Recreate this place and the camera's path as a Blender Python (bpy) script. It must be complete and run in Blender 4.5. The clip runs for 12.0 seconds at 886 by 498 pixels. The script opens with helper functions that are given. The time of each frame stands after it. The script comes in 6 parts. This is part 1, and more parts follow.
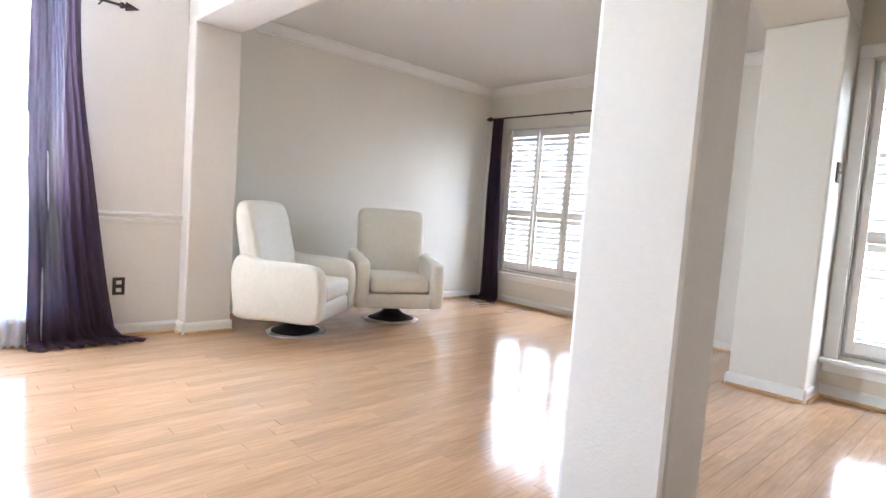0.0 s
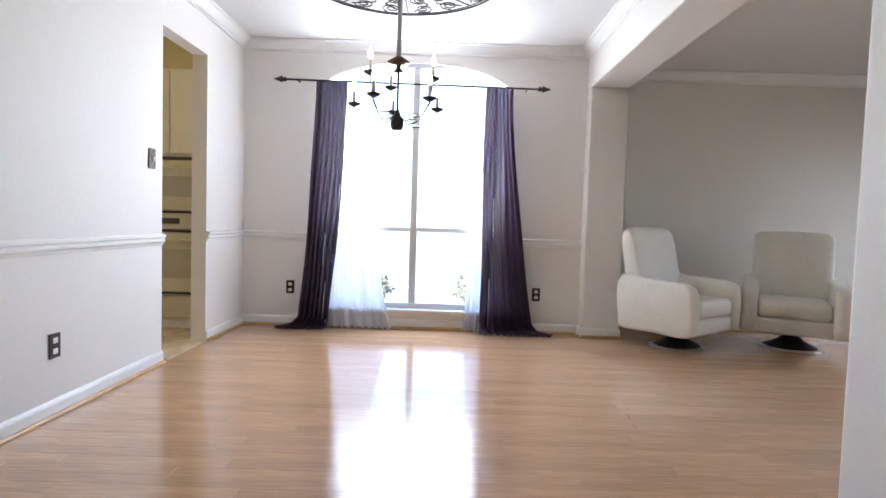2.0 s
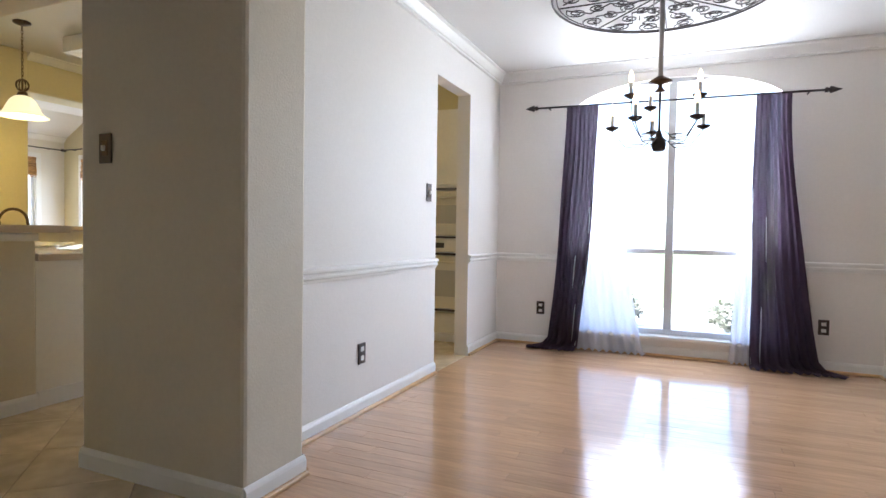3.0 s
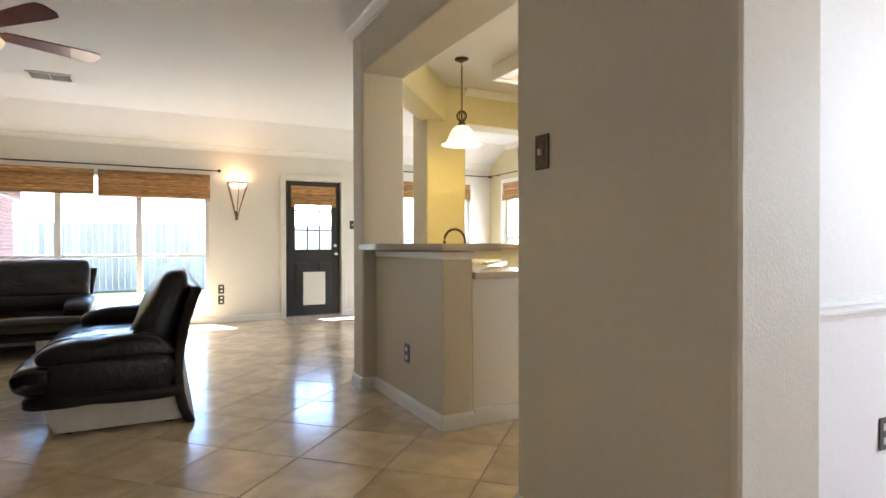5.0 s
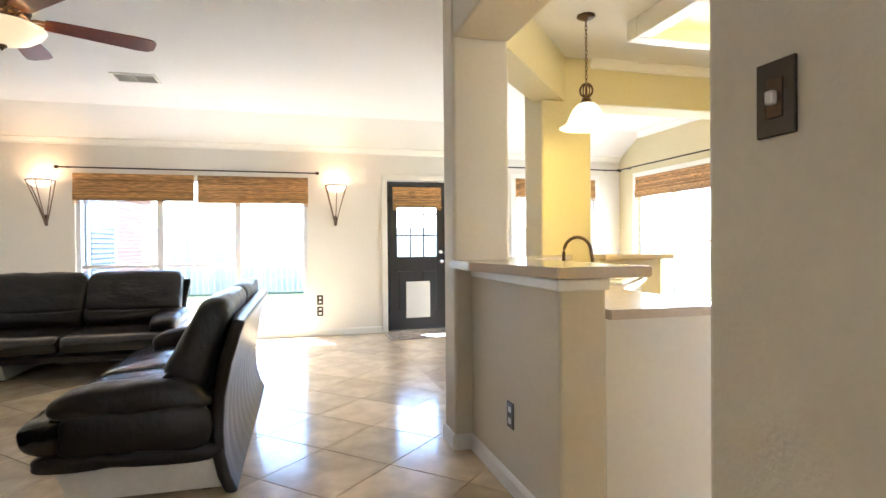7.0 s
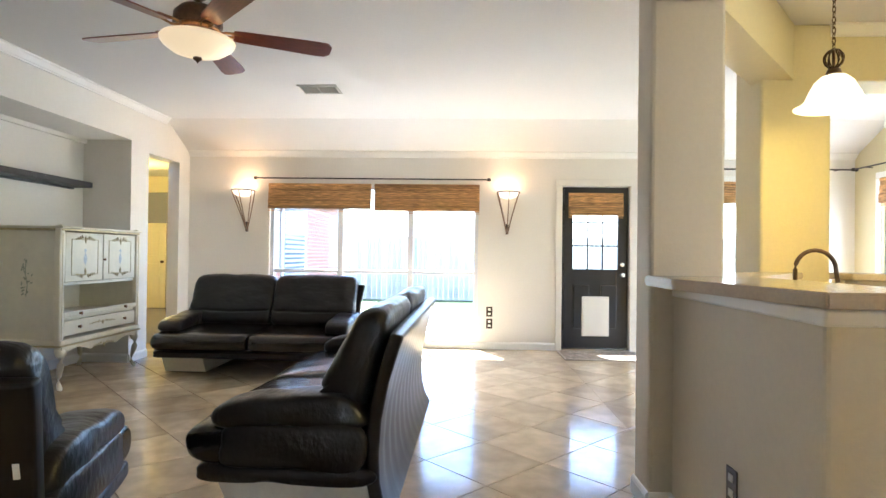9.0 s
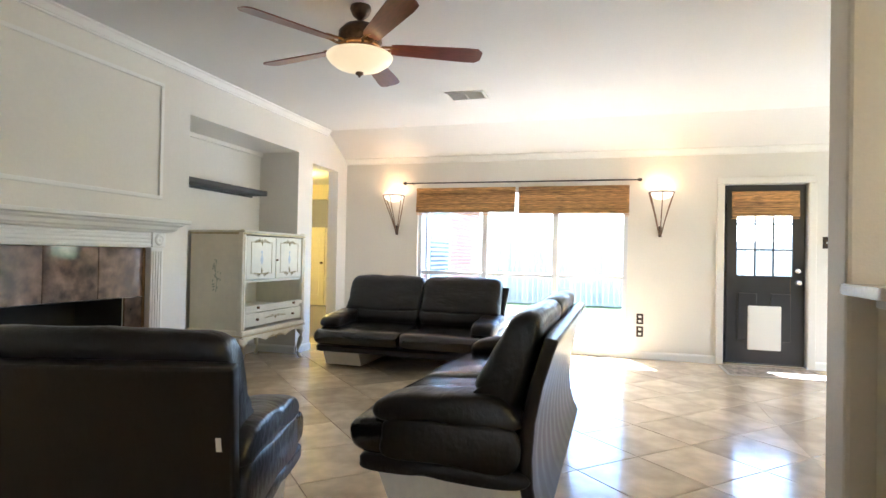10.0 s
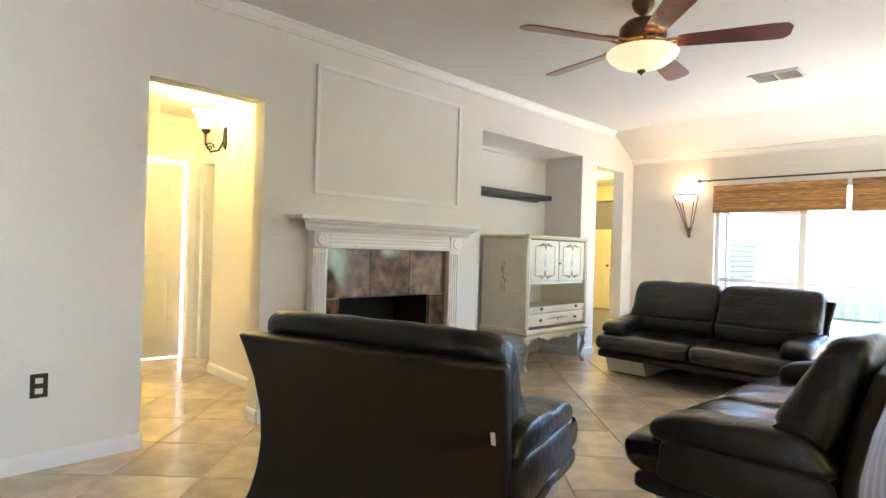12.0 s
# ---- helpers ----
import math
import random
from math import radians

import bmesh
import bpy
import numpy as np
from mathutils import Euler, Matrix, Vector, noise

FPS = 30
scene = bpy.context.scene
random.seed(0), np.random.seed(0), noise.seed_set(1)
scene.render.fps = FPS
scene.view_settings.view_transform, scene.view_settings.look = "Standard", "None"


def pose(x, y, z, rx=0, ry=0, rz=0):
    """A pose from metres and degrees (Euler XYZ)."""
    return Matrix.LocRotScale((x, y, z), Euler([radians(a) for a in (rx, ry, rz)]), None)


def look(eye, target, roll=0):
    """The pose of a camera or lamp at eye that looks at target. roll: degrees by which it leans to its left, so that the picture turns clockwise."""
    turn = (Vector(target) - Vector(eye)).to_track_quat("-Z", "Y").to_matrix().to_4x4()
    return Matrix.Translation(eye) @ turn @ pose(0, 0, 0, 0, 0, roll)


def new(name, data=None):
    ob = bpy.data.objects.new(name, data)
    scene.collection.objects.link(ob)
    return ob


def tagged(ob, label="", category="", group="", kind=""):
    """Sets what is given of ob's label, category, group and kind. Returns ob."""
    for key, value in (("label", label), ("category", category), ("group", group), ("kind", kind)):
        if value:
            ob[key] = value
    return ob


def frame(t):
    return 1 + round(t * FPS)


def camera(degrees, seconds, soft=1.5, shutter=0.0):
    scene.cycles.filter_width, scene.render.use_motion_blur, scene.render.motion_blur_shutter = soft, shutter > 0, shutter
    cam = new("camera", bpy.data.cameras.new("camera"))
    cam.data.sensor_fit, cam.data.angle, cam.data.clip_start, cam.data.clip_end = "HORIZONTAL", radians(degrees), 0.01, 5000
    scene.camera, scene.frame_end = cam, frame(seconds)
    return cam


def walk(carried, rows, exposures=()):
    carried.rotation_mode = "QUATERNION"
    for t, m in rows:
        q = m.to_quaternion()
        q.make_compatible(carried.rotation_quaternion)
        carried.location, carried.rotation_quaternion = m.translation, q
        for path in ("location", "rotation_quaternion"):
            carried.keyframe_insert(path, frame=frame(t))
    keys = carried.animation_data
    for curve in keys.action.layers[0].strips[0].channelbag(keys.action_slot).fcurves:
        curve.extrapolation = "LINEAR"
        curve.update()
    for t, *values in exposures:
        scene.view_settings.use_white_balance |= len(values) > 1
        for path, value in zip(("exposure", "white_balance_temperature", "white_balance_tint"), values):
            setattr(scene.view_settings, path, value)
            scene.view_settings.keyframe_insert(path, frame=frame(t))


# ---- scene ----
cam = camera(76.9, 12.0)
PATH = [
    (0, (0.38, -0.733, 1.078), (1.825, -2.11, 0.936), 4.2),
    (0.5, (0.127, -0.837, 1.072), (1.82, -1.894, 0.938), 3.6),
    (1, (-0.11, -0.905, 1.061), (1.716, -1.712, 0.941), 3.3),
    (1.5, (-0.315, -0.935, 1.058), (1.637, -1.361, 0.954), 2.5),
    (2, (-0.505, -0.936, 1.049), (1.493, -0.919, 0.945), 1.8),
    (2.5, (-0.601, -0.89, 1.044), (1.336, -0.399, 0.961), 1.2),
    (3, (-0.618, -0.771, 1.099), (1.21, 0.037, 1.037), 0.9),
    (3.5, (-0.633, -0.579, 1.095), (1.065, 0.476, 1.065), 0.5),
    (3.7, (-0.634, -0.523, 1.087), (0.988, 0.647, 1.062), 0.2),
    (5.3, (-0.159, 0.045, 1.105), (0.652, 1.873, 1.083), -0.1),
    (5.5, (-0.099, 0.157, 1.115), (0.67, 2.003, 1.09), -0.1),
    (6, (0.001, 0.364, 1.125), (0.72, 2.23, 1.101), -0.0),
    (6.5, (0.131, 0.603, 1.166), (0.755, 2.503, 1.134), -0.1),
    (6.7, (0.178, 0.684, 1.192), (0.75, 2.601, 1.165), -0.3),
    (8.3, (0.274, 1.206, 1.201), (0.66, 3.168, 1.212), 0.6),
    (8.5, (0.266, 1.226, 1.197), (0.508, 3.211, 1.211), 0.6),
    (9, (0.262, 1.251, 1.188), (0.184, 3.25, 1.206), 0.7),
    (9.5, (0.222, 1.26, 1.178), (-0.1, 3.234, 1.201), 0.9),
    (10, (0.192, 1.254, 1.184), (-0.372, 3.173, 1.206), 1.1),
    (10.5, (0.176, 1.232, 1.189), (-0.65, 3.054, 1.211), 1.2),
    (11, (0.205, 1.194, 1.189), (-0.856, 2.889, 1.209), 1.3),
    (11.5, (0.21, 1.182, 1.198), (-1.049, 2.736, 1.211), 1.5),
    (12, (0.252, 1.282, 1.216), (-1.172, 2.686, 1.216), 1.7),
]
walk(cam, [(t, look(e, g, r)) for t, e, g, r in PATH], exposures=[(0.0, 4.36, 5850, 11), (1.5, 3.72, 5850, 12), (2.5, 3.28, 5900, 12), (3.6, 3.28, 5850, 12), (5.3, 4.1, 5950, 12), (6.5, 4.5, 5850, 12), (8.3, 4.12, 5600, 11), (9.5, 4.38, 5600, 11), (10.5, 4.42, 5600, 11), (12.0, 4.64, 5800, 11)])

# ---- world and sun ----
world = bpy.data.worlds.new("sky")
scene.world = world
world.use_nodes = True
wn = world.node_tree.nodes
sky = wn.new("ShaderNodeTexSky")
sky.sky_type = "NISHITA"
sky.sun_disc = False
sky.sun_elevation = radians(66)
sky.sun_rotation = radians(-25)
world.node_tree.links.new(sky.outputs["Color"], wn["Background"].inputs["Color"])
wn["Background"].inputs["Strength"].default_value = 0.12
sun = new("sun", bpy.data.lights.new("sun", "SUN"))
sun.data.energy = 4.0
sun.data.angle = radians(0.5)
sun.data.color = (1.0, 0.95, 0.87)
sun.matrix_world = look((-3.0, 20.0, 30.0), (-3.0 + 4.2, 20.0 - 9.0, 30.0 - 22.0))


def lamp(name, xyz, watts, colour, radius=0.04):
    ob = new(name, bpy.data.lights.new(name, "POINT"))
    ob.location = xyz
    ob.data.energy, ob.data.color, ob.data.shadow_soft_size = watts, colour, radius
    return ob


def skylight(name, m, w, h, watts, colour=(0.93, 0.96, 1.0)):
    """Stands in for the sky's light in a window's opening, just outside the pane."""
    ob = new(name, bpy.data.lights.new(name, "AREA"))
    ob.matrix_world = m
    ob.data.shape, ob.data.size, ob.data.size_y = "RECTANGLE", w, h
    ob.data.energy, ob.data.color = watts, colour
    return ob


skylight("sky_dining", look((4.965, -0.6, 1.74), (0, -0.6, 1.74)), 1.8, 1.55, 13.0)
skylight("sky_nook", look((5.22, 7.05, 1.3), (0, 7.05, 1.3)), 1.6, 1.65, 3.5)
skylight("sky_living", look((3.98, -6.18, 1.24), (3.98, 0, 1.24)), 1.75, 1.65, 12.0)
skylight("sky_entrance", look((0.95, -5.40, 1.27), (0.95, 0, 1.27)), 0.45, 1.9, 6.0)
WARM = (1.0, 0.60, 0.30)
YELLOW = (1.0, 0.70, 0.20)
lamp("sconce_bulb", (-2.53, 8.15, 2.0), 0.2, WARM)
lamp("sconce_bulb", (0.79, 8.15, 2.0), 0.2, WARM)
lamp("fan_bulb", (-1.34, 4.50, 2.43), 0.45, (1.0, 0.68, 0.36), 0.05)
lamp("hall_bulb", (-4.77, 3.21, 2.36), 1.2, YELLOW)
# fill without a fixture, added to brighten the hall and its door
lamp("hall_fill", (-4.6, 2.85, 2.42), 1.5, YELLOW)
lamp("pendant_bulb", (2.2, 4.27, 1.97), 1.2, YELLOW)
lamp("kitchen_tube", (3.3, 3.3, 2.55), 2.8, (1.0, 0.74, 0.26), 0.2)
# unseen fill in place of daylight behind the hall door
lamp("room_fill", (-6.9, 3.3, 2.2), 0.5, (1.0, 0.95, 0.85), 0.2)
# unseen yellow fill, added so the room beyond isn't dark
lamp("bedroom_fill", (-5.6, 10.6, 2.45), 7.0, YELLOW)

# ---- materials ----
MATS = {}


def mat(name, rgb, rough=0.6, metal=0.0, grain=0.0, scale=30.0, stain=0.0, stain_scale=1.5, bump=0.0, bump_scale=60.0, emit=None, emit_power=0.0, rand=0.0, coat=0.0, stretch=(1, 1, 1), spec=0.5):
    """A principled material with fine grain, broad stains, bump and a tint that differs from piece to piece."""
    if name in MATS:
        return MATS[name]
    m = bpy.data.materials.new(name)
    m.use_nodes = True
    nt = m.node_tree
    n, l = nt.nodes, nt.links
    b = n["Principled BSDF"]
    b.inputs["Roughness"].default_value = rough
    b.inputs["Metallic"].default_value = metal
    b.inputs["Specular IOR Level"].default_value = spec
    b.inputs["Coat Weight"].default_value = coat
    b.inputs["Coat Roughness"].default_value = 0.08
    co = n.new("ShaderNodeTexCoord")
    mp = n.new("ShaderNodeMapping")
    mp.inputs["Scale"].default_value = stretch
    l.new(co.outputs["Object"], mp.inputs["Vector"])
    base = n.new("ShaderNodeRGB")
    base.outputs[0].default_value = (*rgb, 1)
    out = base.outputs[0]

    def vary(sock, sc, amount, detail):
        t = n.new("ShaderNodeTexNoise")
        t.inputs["Scale"].default_value = sc
        t.inputs["Detail"].default_value = detail
        l.new(mp.outputs[0], t.inputs["Vector"])
        r = n.new("ShaderNodeMapRange")
        r.inputs["From Min"].default_value, r.inputs["From Max"].default_value = 0.3, 0.7
        r.inputs["To Min"].default_value, r.inputs["To Max"].default_value = 1 - amount, 1 + amount
        l.new(t.outputs["Fac"], r.inputs["Value"])
        mx = n.new("ShaderNodeVectorMath")
        mx.operation = "SCALE"
        l.new(sock, mx.inputs[0])
        l.new(r.outputs[0], mx.inputs["Scale"])
        return mx.outputs[0]

    if grain:
        out = vary(out, scale, grain, 5)
    if stain:
        out = vary(out, stain_scale, stain, 3)
    if rand:
        oi = n.new("ShaderNodeObjectInfo")
        r = n.new("ShaderNodeMapRange")
        r.inputs["To Min"].default_value, r.inputs["To Max"].default_value = 1 - rand, 1 + rand
        l.new(oi.outputs["Random"], r.inputs["Value"])
        mx = n.new("ShaderNodeVectorMath")
        mx.operation = "SCALE"
        l.new(out, mx.inputs[0])
        l.new(r.outputs[0], mx.inputs["Scale"])
        out = mx.outputs[0]
    l.new(out, b.inputs["Base Color"])
    if bump:
        t = n.new("ShaderNodeTexNoise")
        t.inputs["Scale"].default_value = bump_scale
        t.inputs["Detail"].default_value = 4
        l.new(mp.outputs[0], t.inputs["Vector"])
        bp = n.new("ShaderNodeBump")
        bp.inputs["Strength"].default_value = bump
        bp.inputs["Distance"].default_value = 0.01
        l.new(t.outputs["Fac"], bp.inputs["Height"])
        l.new(bp.outputs[0], b.inputs["Normal"])
    if emit:
        b.inputs["Emission Color"].default_value = (*emit, 1)
        b.inputs["Emission Strength"].default_value = emit_power
    MATS[name] = m
    return m


def glass(name, tint=(1, 1, 1), rough=0.0):
    m = bpy.data.materials.new(name)
    m.use_nodes = True
    n, l = m.node_tree.nodes, m.node_tree.links
    n.remove(n["Principled BSDF"])
    tr, gl, mx = n.new("ShaderNodeBsdfTransparent"), n.new("ShaderNodeBsdfGlossy"), n.new("ShaderNodeMixShader")
    tr.inputs[0].default_value = (*tint, 1)
    gl.inputs["Roughness"].default_value = 0.01
    mx.inputs[0].default_value = 0.04
    l.new(tr.outputs[0], mx.inputs[1])
    l.new(gl.outputs[0], mx.inputs[2])
    l.new(mx.outputs[0], n["Material Output"].inputs[0])
    return m


def sheer(name, rgb, see):
    """Thin cloth: part see-through, part translucent, part diffuse."""
    m = bpy.data.materials.new(name)
    m.use_nodes = True
    n, l = m.node_tree.nodes, m.node_tree.links
    n.remove(n["Principled BSDF"])
    d, t, tr = n.new("ShaderNodeBsdfDiffuse"), n.new("ShaderNodeBsdfTranslucent"), n.new("ShaderNodeBsdfTransparent")
    a, b = n.new("ShaderNodeMixShader"), n.new("ShaderNodeMixShader")
    w = n.new("ShaderNodeTexNoise")
    w.inputs["Scale"].default_value = 120
    r = n.new("ShaderNodeMapRange")
    r.inputs["To Min"].default_value, r.inputs["To Max"].default_value = see * 0.7, see * 1.3
    l.new(w.outputs["Fac"], r.inputs["Value"])
    d.inputs[0].default_value = t.inputs[0].default_value = (*rgb, 1)
    a.inputs[0].default_value = 0.5
    l.new(d.outputs[0], a.inputs[1])
    l.new(t.outputs[0], a.inputs[2])
    l.new(r.outputs[0], b.inputs[0])
    l.new(a.outputs[0], b.inputs[1])
    l.new(tr.outputs[0], b.inputs[2])
    l.new(b.outputs[0], n["Material Output"].inputs[0])
    return m


PAINT = mat("wall paint off-white", (0.78, 0.75, 0.69), 0.62, grain=0.015, scale=40, stain=0.03, stain_scale=0.7, bump=0.12, bump_scale=90)
PAINT_DIN = mat("wall paint warm white", (0.78, 0.75, 0.71), 0.6, grain=0.015, scale=40, stain=0.03, stain_scale=0.7, bump=0.12, bump_scale=90)
PAINT_LIV = mat("wall paint pale grey", (0.76, 0.735, 0.665), 0.6, grain=0.015, scale=40, stain=0.03, stain_scale=0.7, bump=0.12, bump_scale=90)
TAUPE = mat("wall paint taupe", (0.66, 0.60, 0.485), 0.6, grain=0.02, scale=40, stain=0.03, stain_scale=0.8, bump=0.14, bump_scale=90)
KHAKI = mat("wall paint khaki", (0.62, 0.55, 0.34), 0.6, grain=0.02, scale=40, stain=0.03, stain_scale=0.8, bump=0.14, bump_scale=90)
CEIL = mat("ceiling paint", (0.70, 0.69, 0.67), 0.75, grain=0.015, scale=60, stain=0.025, stain_scale=0.5, bump=0.2, bump_scale=120)
TRIM = mat("white trim paint", (0.82, 0.81, 0.78), 0.35, grain=0.01, scale=25, stain=0.02, bump=0.03, bump_scale=40)
CREAM = mat("cream lacquer", (0.80, 0.75, 0.60), 0.4, grain=0.03, scale=18, stain=0.06, stain_scale=3, bump=0.05, bump_scale=50)
GILT = mat("faded gilt edge", (0.56, 0.47, 0.27), 0.4, 0.3, grain=0.2, scale=40)
PLATE = mat("oil rubbed bronze plate", (0.055, 0.042, 0.035), 0.38, 0.5, grain=0.15, scale=60)
SOCKET = mat("white socket plastic", (0.75, 0.74, 0.70), 0.35)
SHOE = mat("oak shoe moulding", (0.55, 0.33, 0.14), 0.35, grain=0.12, scale=20)
OAK = mat("oak strip", (0.56, 0.345, 0.195), 0.16, grain=0.13, scale=9, stain=0.05, stain_scale=2, bump=0.04, bump_scale=14, rand=0.09, coat=0.5, stretch=(6, 0.6, 1))
TRAV = mat("travertine tile", (0.65, 0.52, 0.35), 0.2, grain=0.14, scale=7, stain=0.16, stain_scale=1.6, bump=0.04, bump_scale=9, rand=0.13, coat=0.35)
GROUT = mat("grout", (0.36, 0.29, 0.21), 0.85, grain=0.1, scale=50)
LEATHER = mat("black leather", (0.011, 0.0095, 0.0105), 0.33, grain=0.15, scale=40, stain=0.2, stain_scale=3, bump=0.7, bump_scale=20, stretch=(0.6, 1.3, 1.0), spec=0.38, coat=0.08)
LEATHER_SEAT = mat("black leather polished by use", (0.011, 0.0095, 0.0105), 0.2, grain=0.15, scale=40, stain=0.2, stain_scale=3, bump=0.32, bump_scale=20, stretch=(0.6, 1.3, 1.0), spec=0.6, coat=0.2)
LEATHER_BACK = mat("black leather back", (0.012, 0.0085, 0.007), 0.34, grain=0.12, scale=40, stain=0.15, stain_scale=3, bump=0.25, bump_scale=5, stretch=(2.0, 1.6, 0.3), spec=0.3, coat=0.08)
IVORY = mat("ivory leather base", (0.74, 0.70, 0.60), 0.45, grain=0.04, scale=30, stain=0.06, stain_scale=4, bump=0.08, bump_scale=60)
WHITE_LEATHER = mat("ivory white leather", (0.80, 0.77, 0.68), 0.42, grain=0.03, scale=30, stain=0.03, stain_scale=3, bump=0.12, bump_scale=25)
BLACK = mat("black metal", (0.018, 0.018, 0.02), 0.42, 0.4, grain=0.1, scale=40)
CHROME = mat("chrome", (0.75, 0.75, 0.76), 0.08, 1.0)
IRON = mat("wrought iron", (0.05, 0.042, 0.04), 0.5, 0.6, grain=0.2, scale=50, bump=0.1)
BRONZE = mat("antique bronze", (0.10, 0.062, 0.038), 0.36, 0.7, grain=0.3, scale=30, bump=0.1)
BRASS = mat("antique brass", (0.26, 0.15, 0.07), 0.3, 0.9, grain=0.2, scale=30)
CHERRY = mat("cherry fan blade", (0.17, 0.042, 0.022), 0.3, grain=0.22, scale=9, stain=0.1, bump=0.03, coat=0.4, stretch=(1, 6, 1))
BAMBOO = mat("woven bamboo", (0.47, 0.255, 0.09), 0.55, grain=0.6, scale=16, stain=0.2, stain_scale=4, bump=0.5, bump_scale=60, rand=0.38, stretch=(0.6, 1, 9))
DOORPAINT = mat("black door paint", (0.02, 0.021, 0.026), 0.42, grain=0.06, scale=30, bump=0.05)
MARBLE = mat("brown marble", (0.135, 0.083, 0.058), 0.06, grain=0.6, scale=13, stain=0.6, stain_scale=5, rand=0.10, coat=0.5)
SOOT = mat("firebox black", (0.012, 0.012, 0.013), 0.8, grain=0.2, scale=20)
COUNTER = mat("beige laminate counter", (0.60, 0.50, 0.40), 0.22, grain=0.06, scale=80, stain=0.03, coat=0.3)
CABWHITE = mat("white cabinet", (0.78, 0.75, 0.68), 0.4, grain=0.02, scale=30, stain=0.02)
OVENWHITE = mat("off-white oven front", (0.62, 0.57, 0.45), 0.3, grain=0.02, scale=30)
OVENDARK = mat("oven vent dark", (0.05, 0.045, 0.04), 0.3)
VINYL = mat("white window vinyl", (0.64, 0.655, 0.68), 0.35, grain=0.01, scale=20)
SHELF = mat("charcoal shelf", (0.05, 0.053, 0.058), 0.5, grain=0.08, scale=30)
MAT_RUG = mat("door mat weave", (0.30, 0.25, 0.20), 0.95, grain=0.35, scale=25, stain=0.3, stain_scale=9, bump=0.8, bump_scale=90)
VENTM = mat("vent enamel", (0.72, 0.71, 0.68), 0.4)
VENTD = mat("vent slot", (0.68, 0.67, 0.64), 0.7)
BRICK = mat("red brick", (0.40, 0.20, 0.15), 0.85, grain=0.2, scale=30, stain=0.15, stain_scale=5, bump=0.4, rand=0.2)
MORTAR = mat("mortar", (0.5, 0.47, 0.43), 0.9, grain=0.1, scale=40)
CONCRETE = mat("patio concrete", (0.34, 0.33, 0.30), 0.85, grain=0.12, scale=30, stain=0.12, stain_scale=0.8, bump=0.2)
GRASS = mat("lawn", (0.09, 0.12, 0.04), 0.9, grain=0.5, scale=25, stain=0.25, stain_scale=0.6, bump=1.0, bump_scale=60)
# board colour lightened to carry the overexposed haze over the garden
FENCE = mat("pale fence board", (0.50, 0.47, 0.43), 0.85, grain=0.15, scale=12, stain=0.15, stain_scale=1, bump=0.3, rand=0.18, stretch=(5, 5, 0.7))
LEAF = mat("hedge leaf", (0.115, 0.125, 0.095), 0.55, grain=0.4, scale=15)
ROOFM = mat("grey roof shingle", (0.16, 0.17, 0.19), 0.85, grain=0.3, scale=20, bump=0.5)
GREYBLUE = mat("grey blue wall", (0.25, 0.25, 0.29), 0.7, grain=0.03, scale=30)
CARPET = mat("grey carpet", (0.30, 0.28, 0.29), 0.95, grain=0.2, scale=60, bump=0.5, bump_scale=200)
DOORYEL = mat("cream door paint", (0.80, 0.74, 0.55), 0.4, grain=0.02, scale=20)
GLASS = glass("window glass")
# screen tint over the whole pane also holds back the garden's glare
SCREENED = glass("window glass with an insect screen, tinted to dim the view", (0.80, 0.82, 0.84))
PURPLE = sheer("aubergine voile", (0.115, 0.080, 0.122), 0.14)
PURPLE_DARK = sheer("dark aubergine voile", (0.10, 0.066, 0.108), 0.06)
VOILE = sheer("white voile", (0.86, 0.87, 0.92), 0.30)
OPAL = mat("lit opal glass", (0.85, 0.75, 0.55), 0.3, emit=(1.0, 0.74, 0.42), emit_power=0.038)
OPAL_P = mat("lit pendant glass", (0.9, 0.85, 0.7), 0.3, emit=(1.0, 0.84, 0.45), emit_power=0.10)
OPAL_S = mat("lit sconce glass", (0.9, 0.8, 0.65), 0.3, emit=(1.0, 0.68, 0.40), emit_power=0.12)
BULB = mat("lit candle bulb", (1, 0.9, 0.7), 0.3, emit=(1.0, 0.68, 0.36), emit_power=0.8)
TUBE = mat("lit diffuser", (0.9, 0.85, 0.5), 0.4, emit=(1.0, 0.86, 0.30), emit_power=0.025)

# ---- mesh helpers ----


def part(name, bm, material, parent=None, label="", smooth=False, m=None):
    """Links a bmesh as one mesh object under a thing or a part."""
    bmesh.ops.recalc_face_normals(bm, faces=bm.faces[:])
    me = bpy.data.meshes.new(name)
    bm.to_mesh(me)
    bm.free()
    if smooth:
        for p in me.polygons:
            p.use_smooth = True
    me.materials.append(material)
    ob = new(name, me)
    if parent:
        ob.parent = parent
    if m is not None:
        ob.matrix_basis = m
    if label:
        tagged(ob, label)
    return ob


def thing(name, label, category, m=None, group=""):
    ob = new(name)
    ob.empty_display_size = 0.1
    if m is not None:
        ob.matrix_basis = m
    return tagged(ob, label, category, group)


def box(x0, x1, y0, y1, z0, z1, r=0.0, seg=2, bm=None):
    b = bmesh.new()
    bmesh.ops.create_cube(b, size=1, matrix=Matrix.Translation(((x0 + x1) / 2, (y0 + y1) / 2, (z0 + z1) / 2)) @ Matrix.Diagonal((x1 - x0, y1 - y0, z1 - z0, 1)))
    if r:
        bmesh.ops.bevel(b, geom=b.edges[:], offset=r, segments=seg, profile=0.5, affect="EDGES")
    return join(bm, b) if bm else b


def join(bm, b):
    """Adds bmesh b to bm."""
    me = bpy.data.meshes.new("tmp")
    b.to_mesh(me)
    b.free()
    bm.from_mesh(me)
    bpy.data.meshes.remove(me)
    return bm


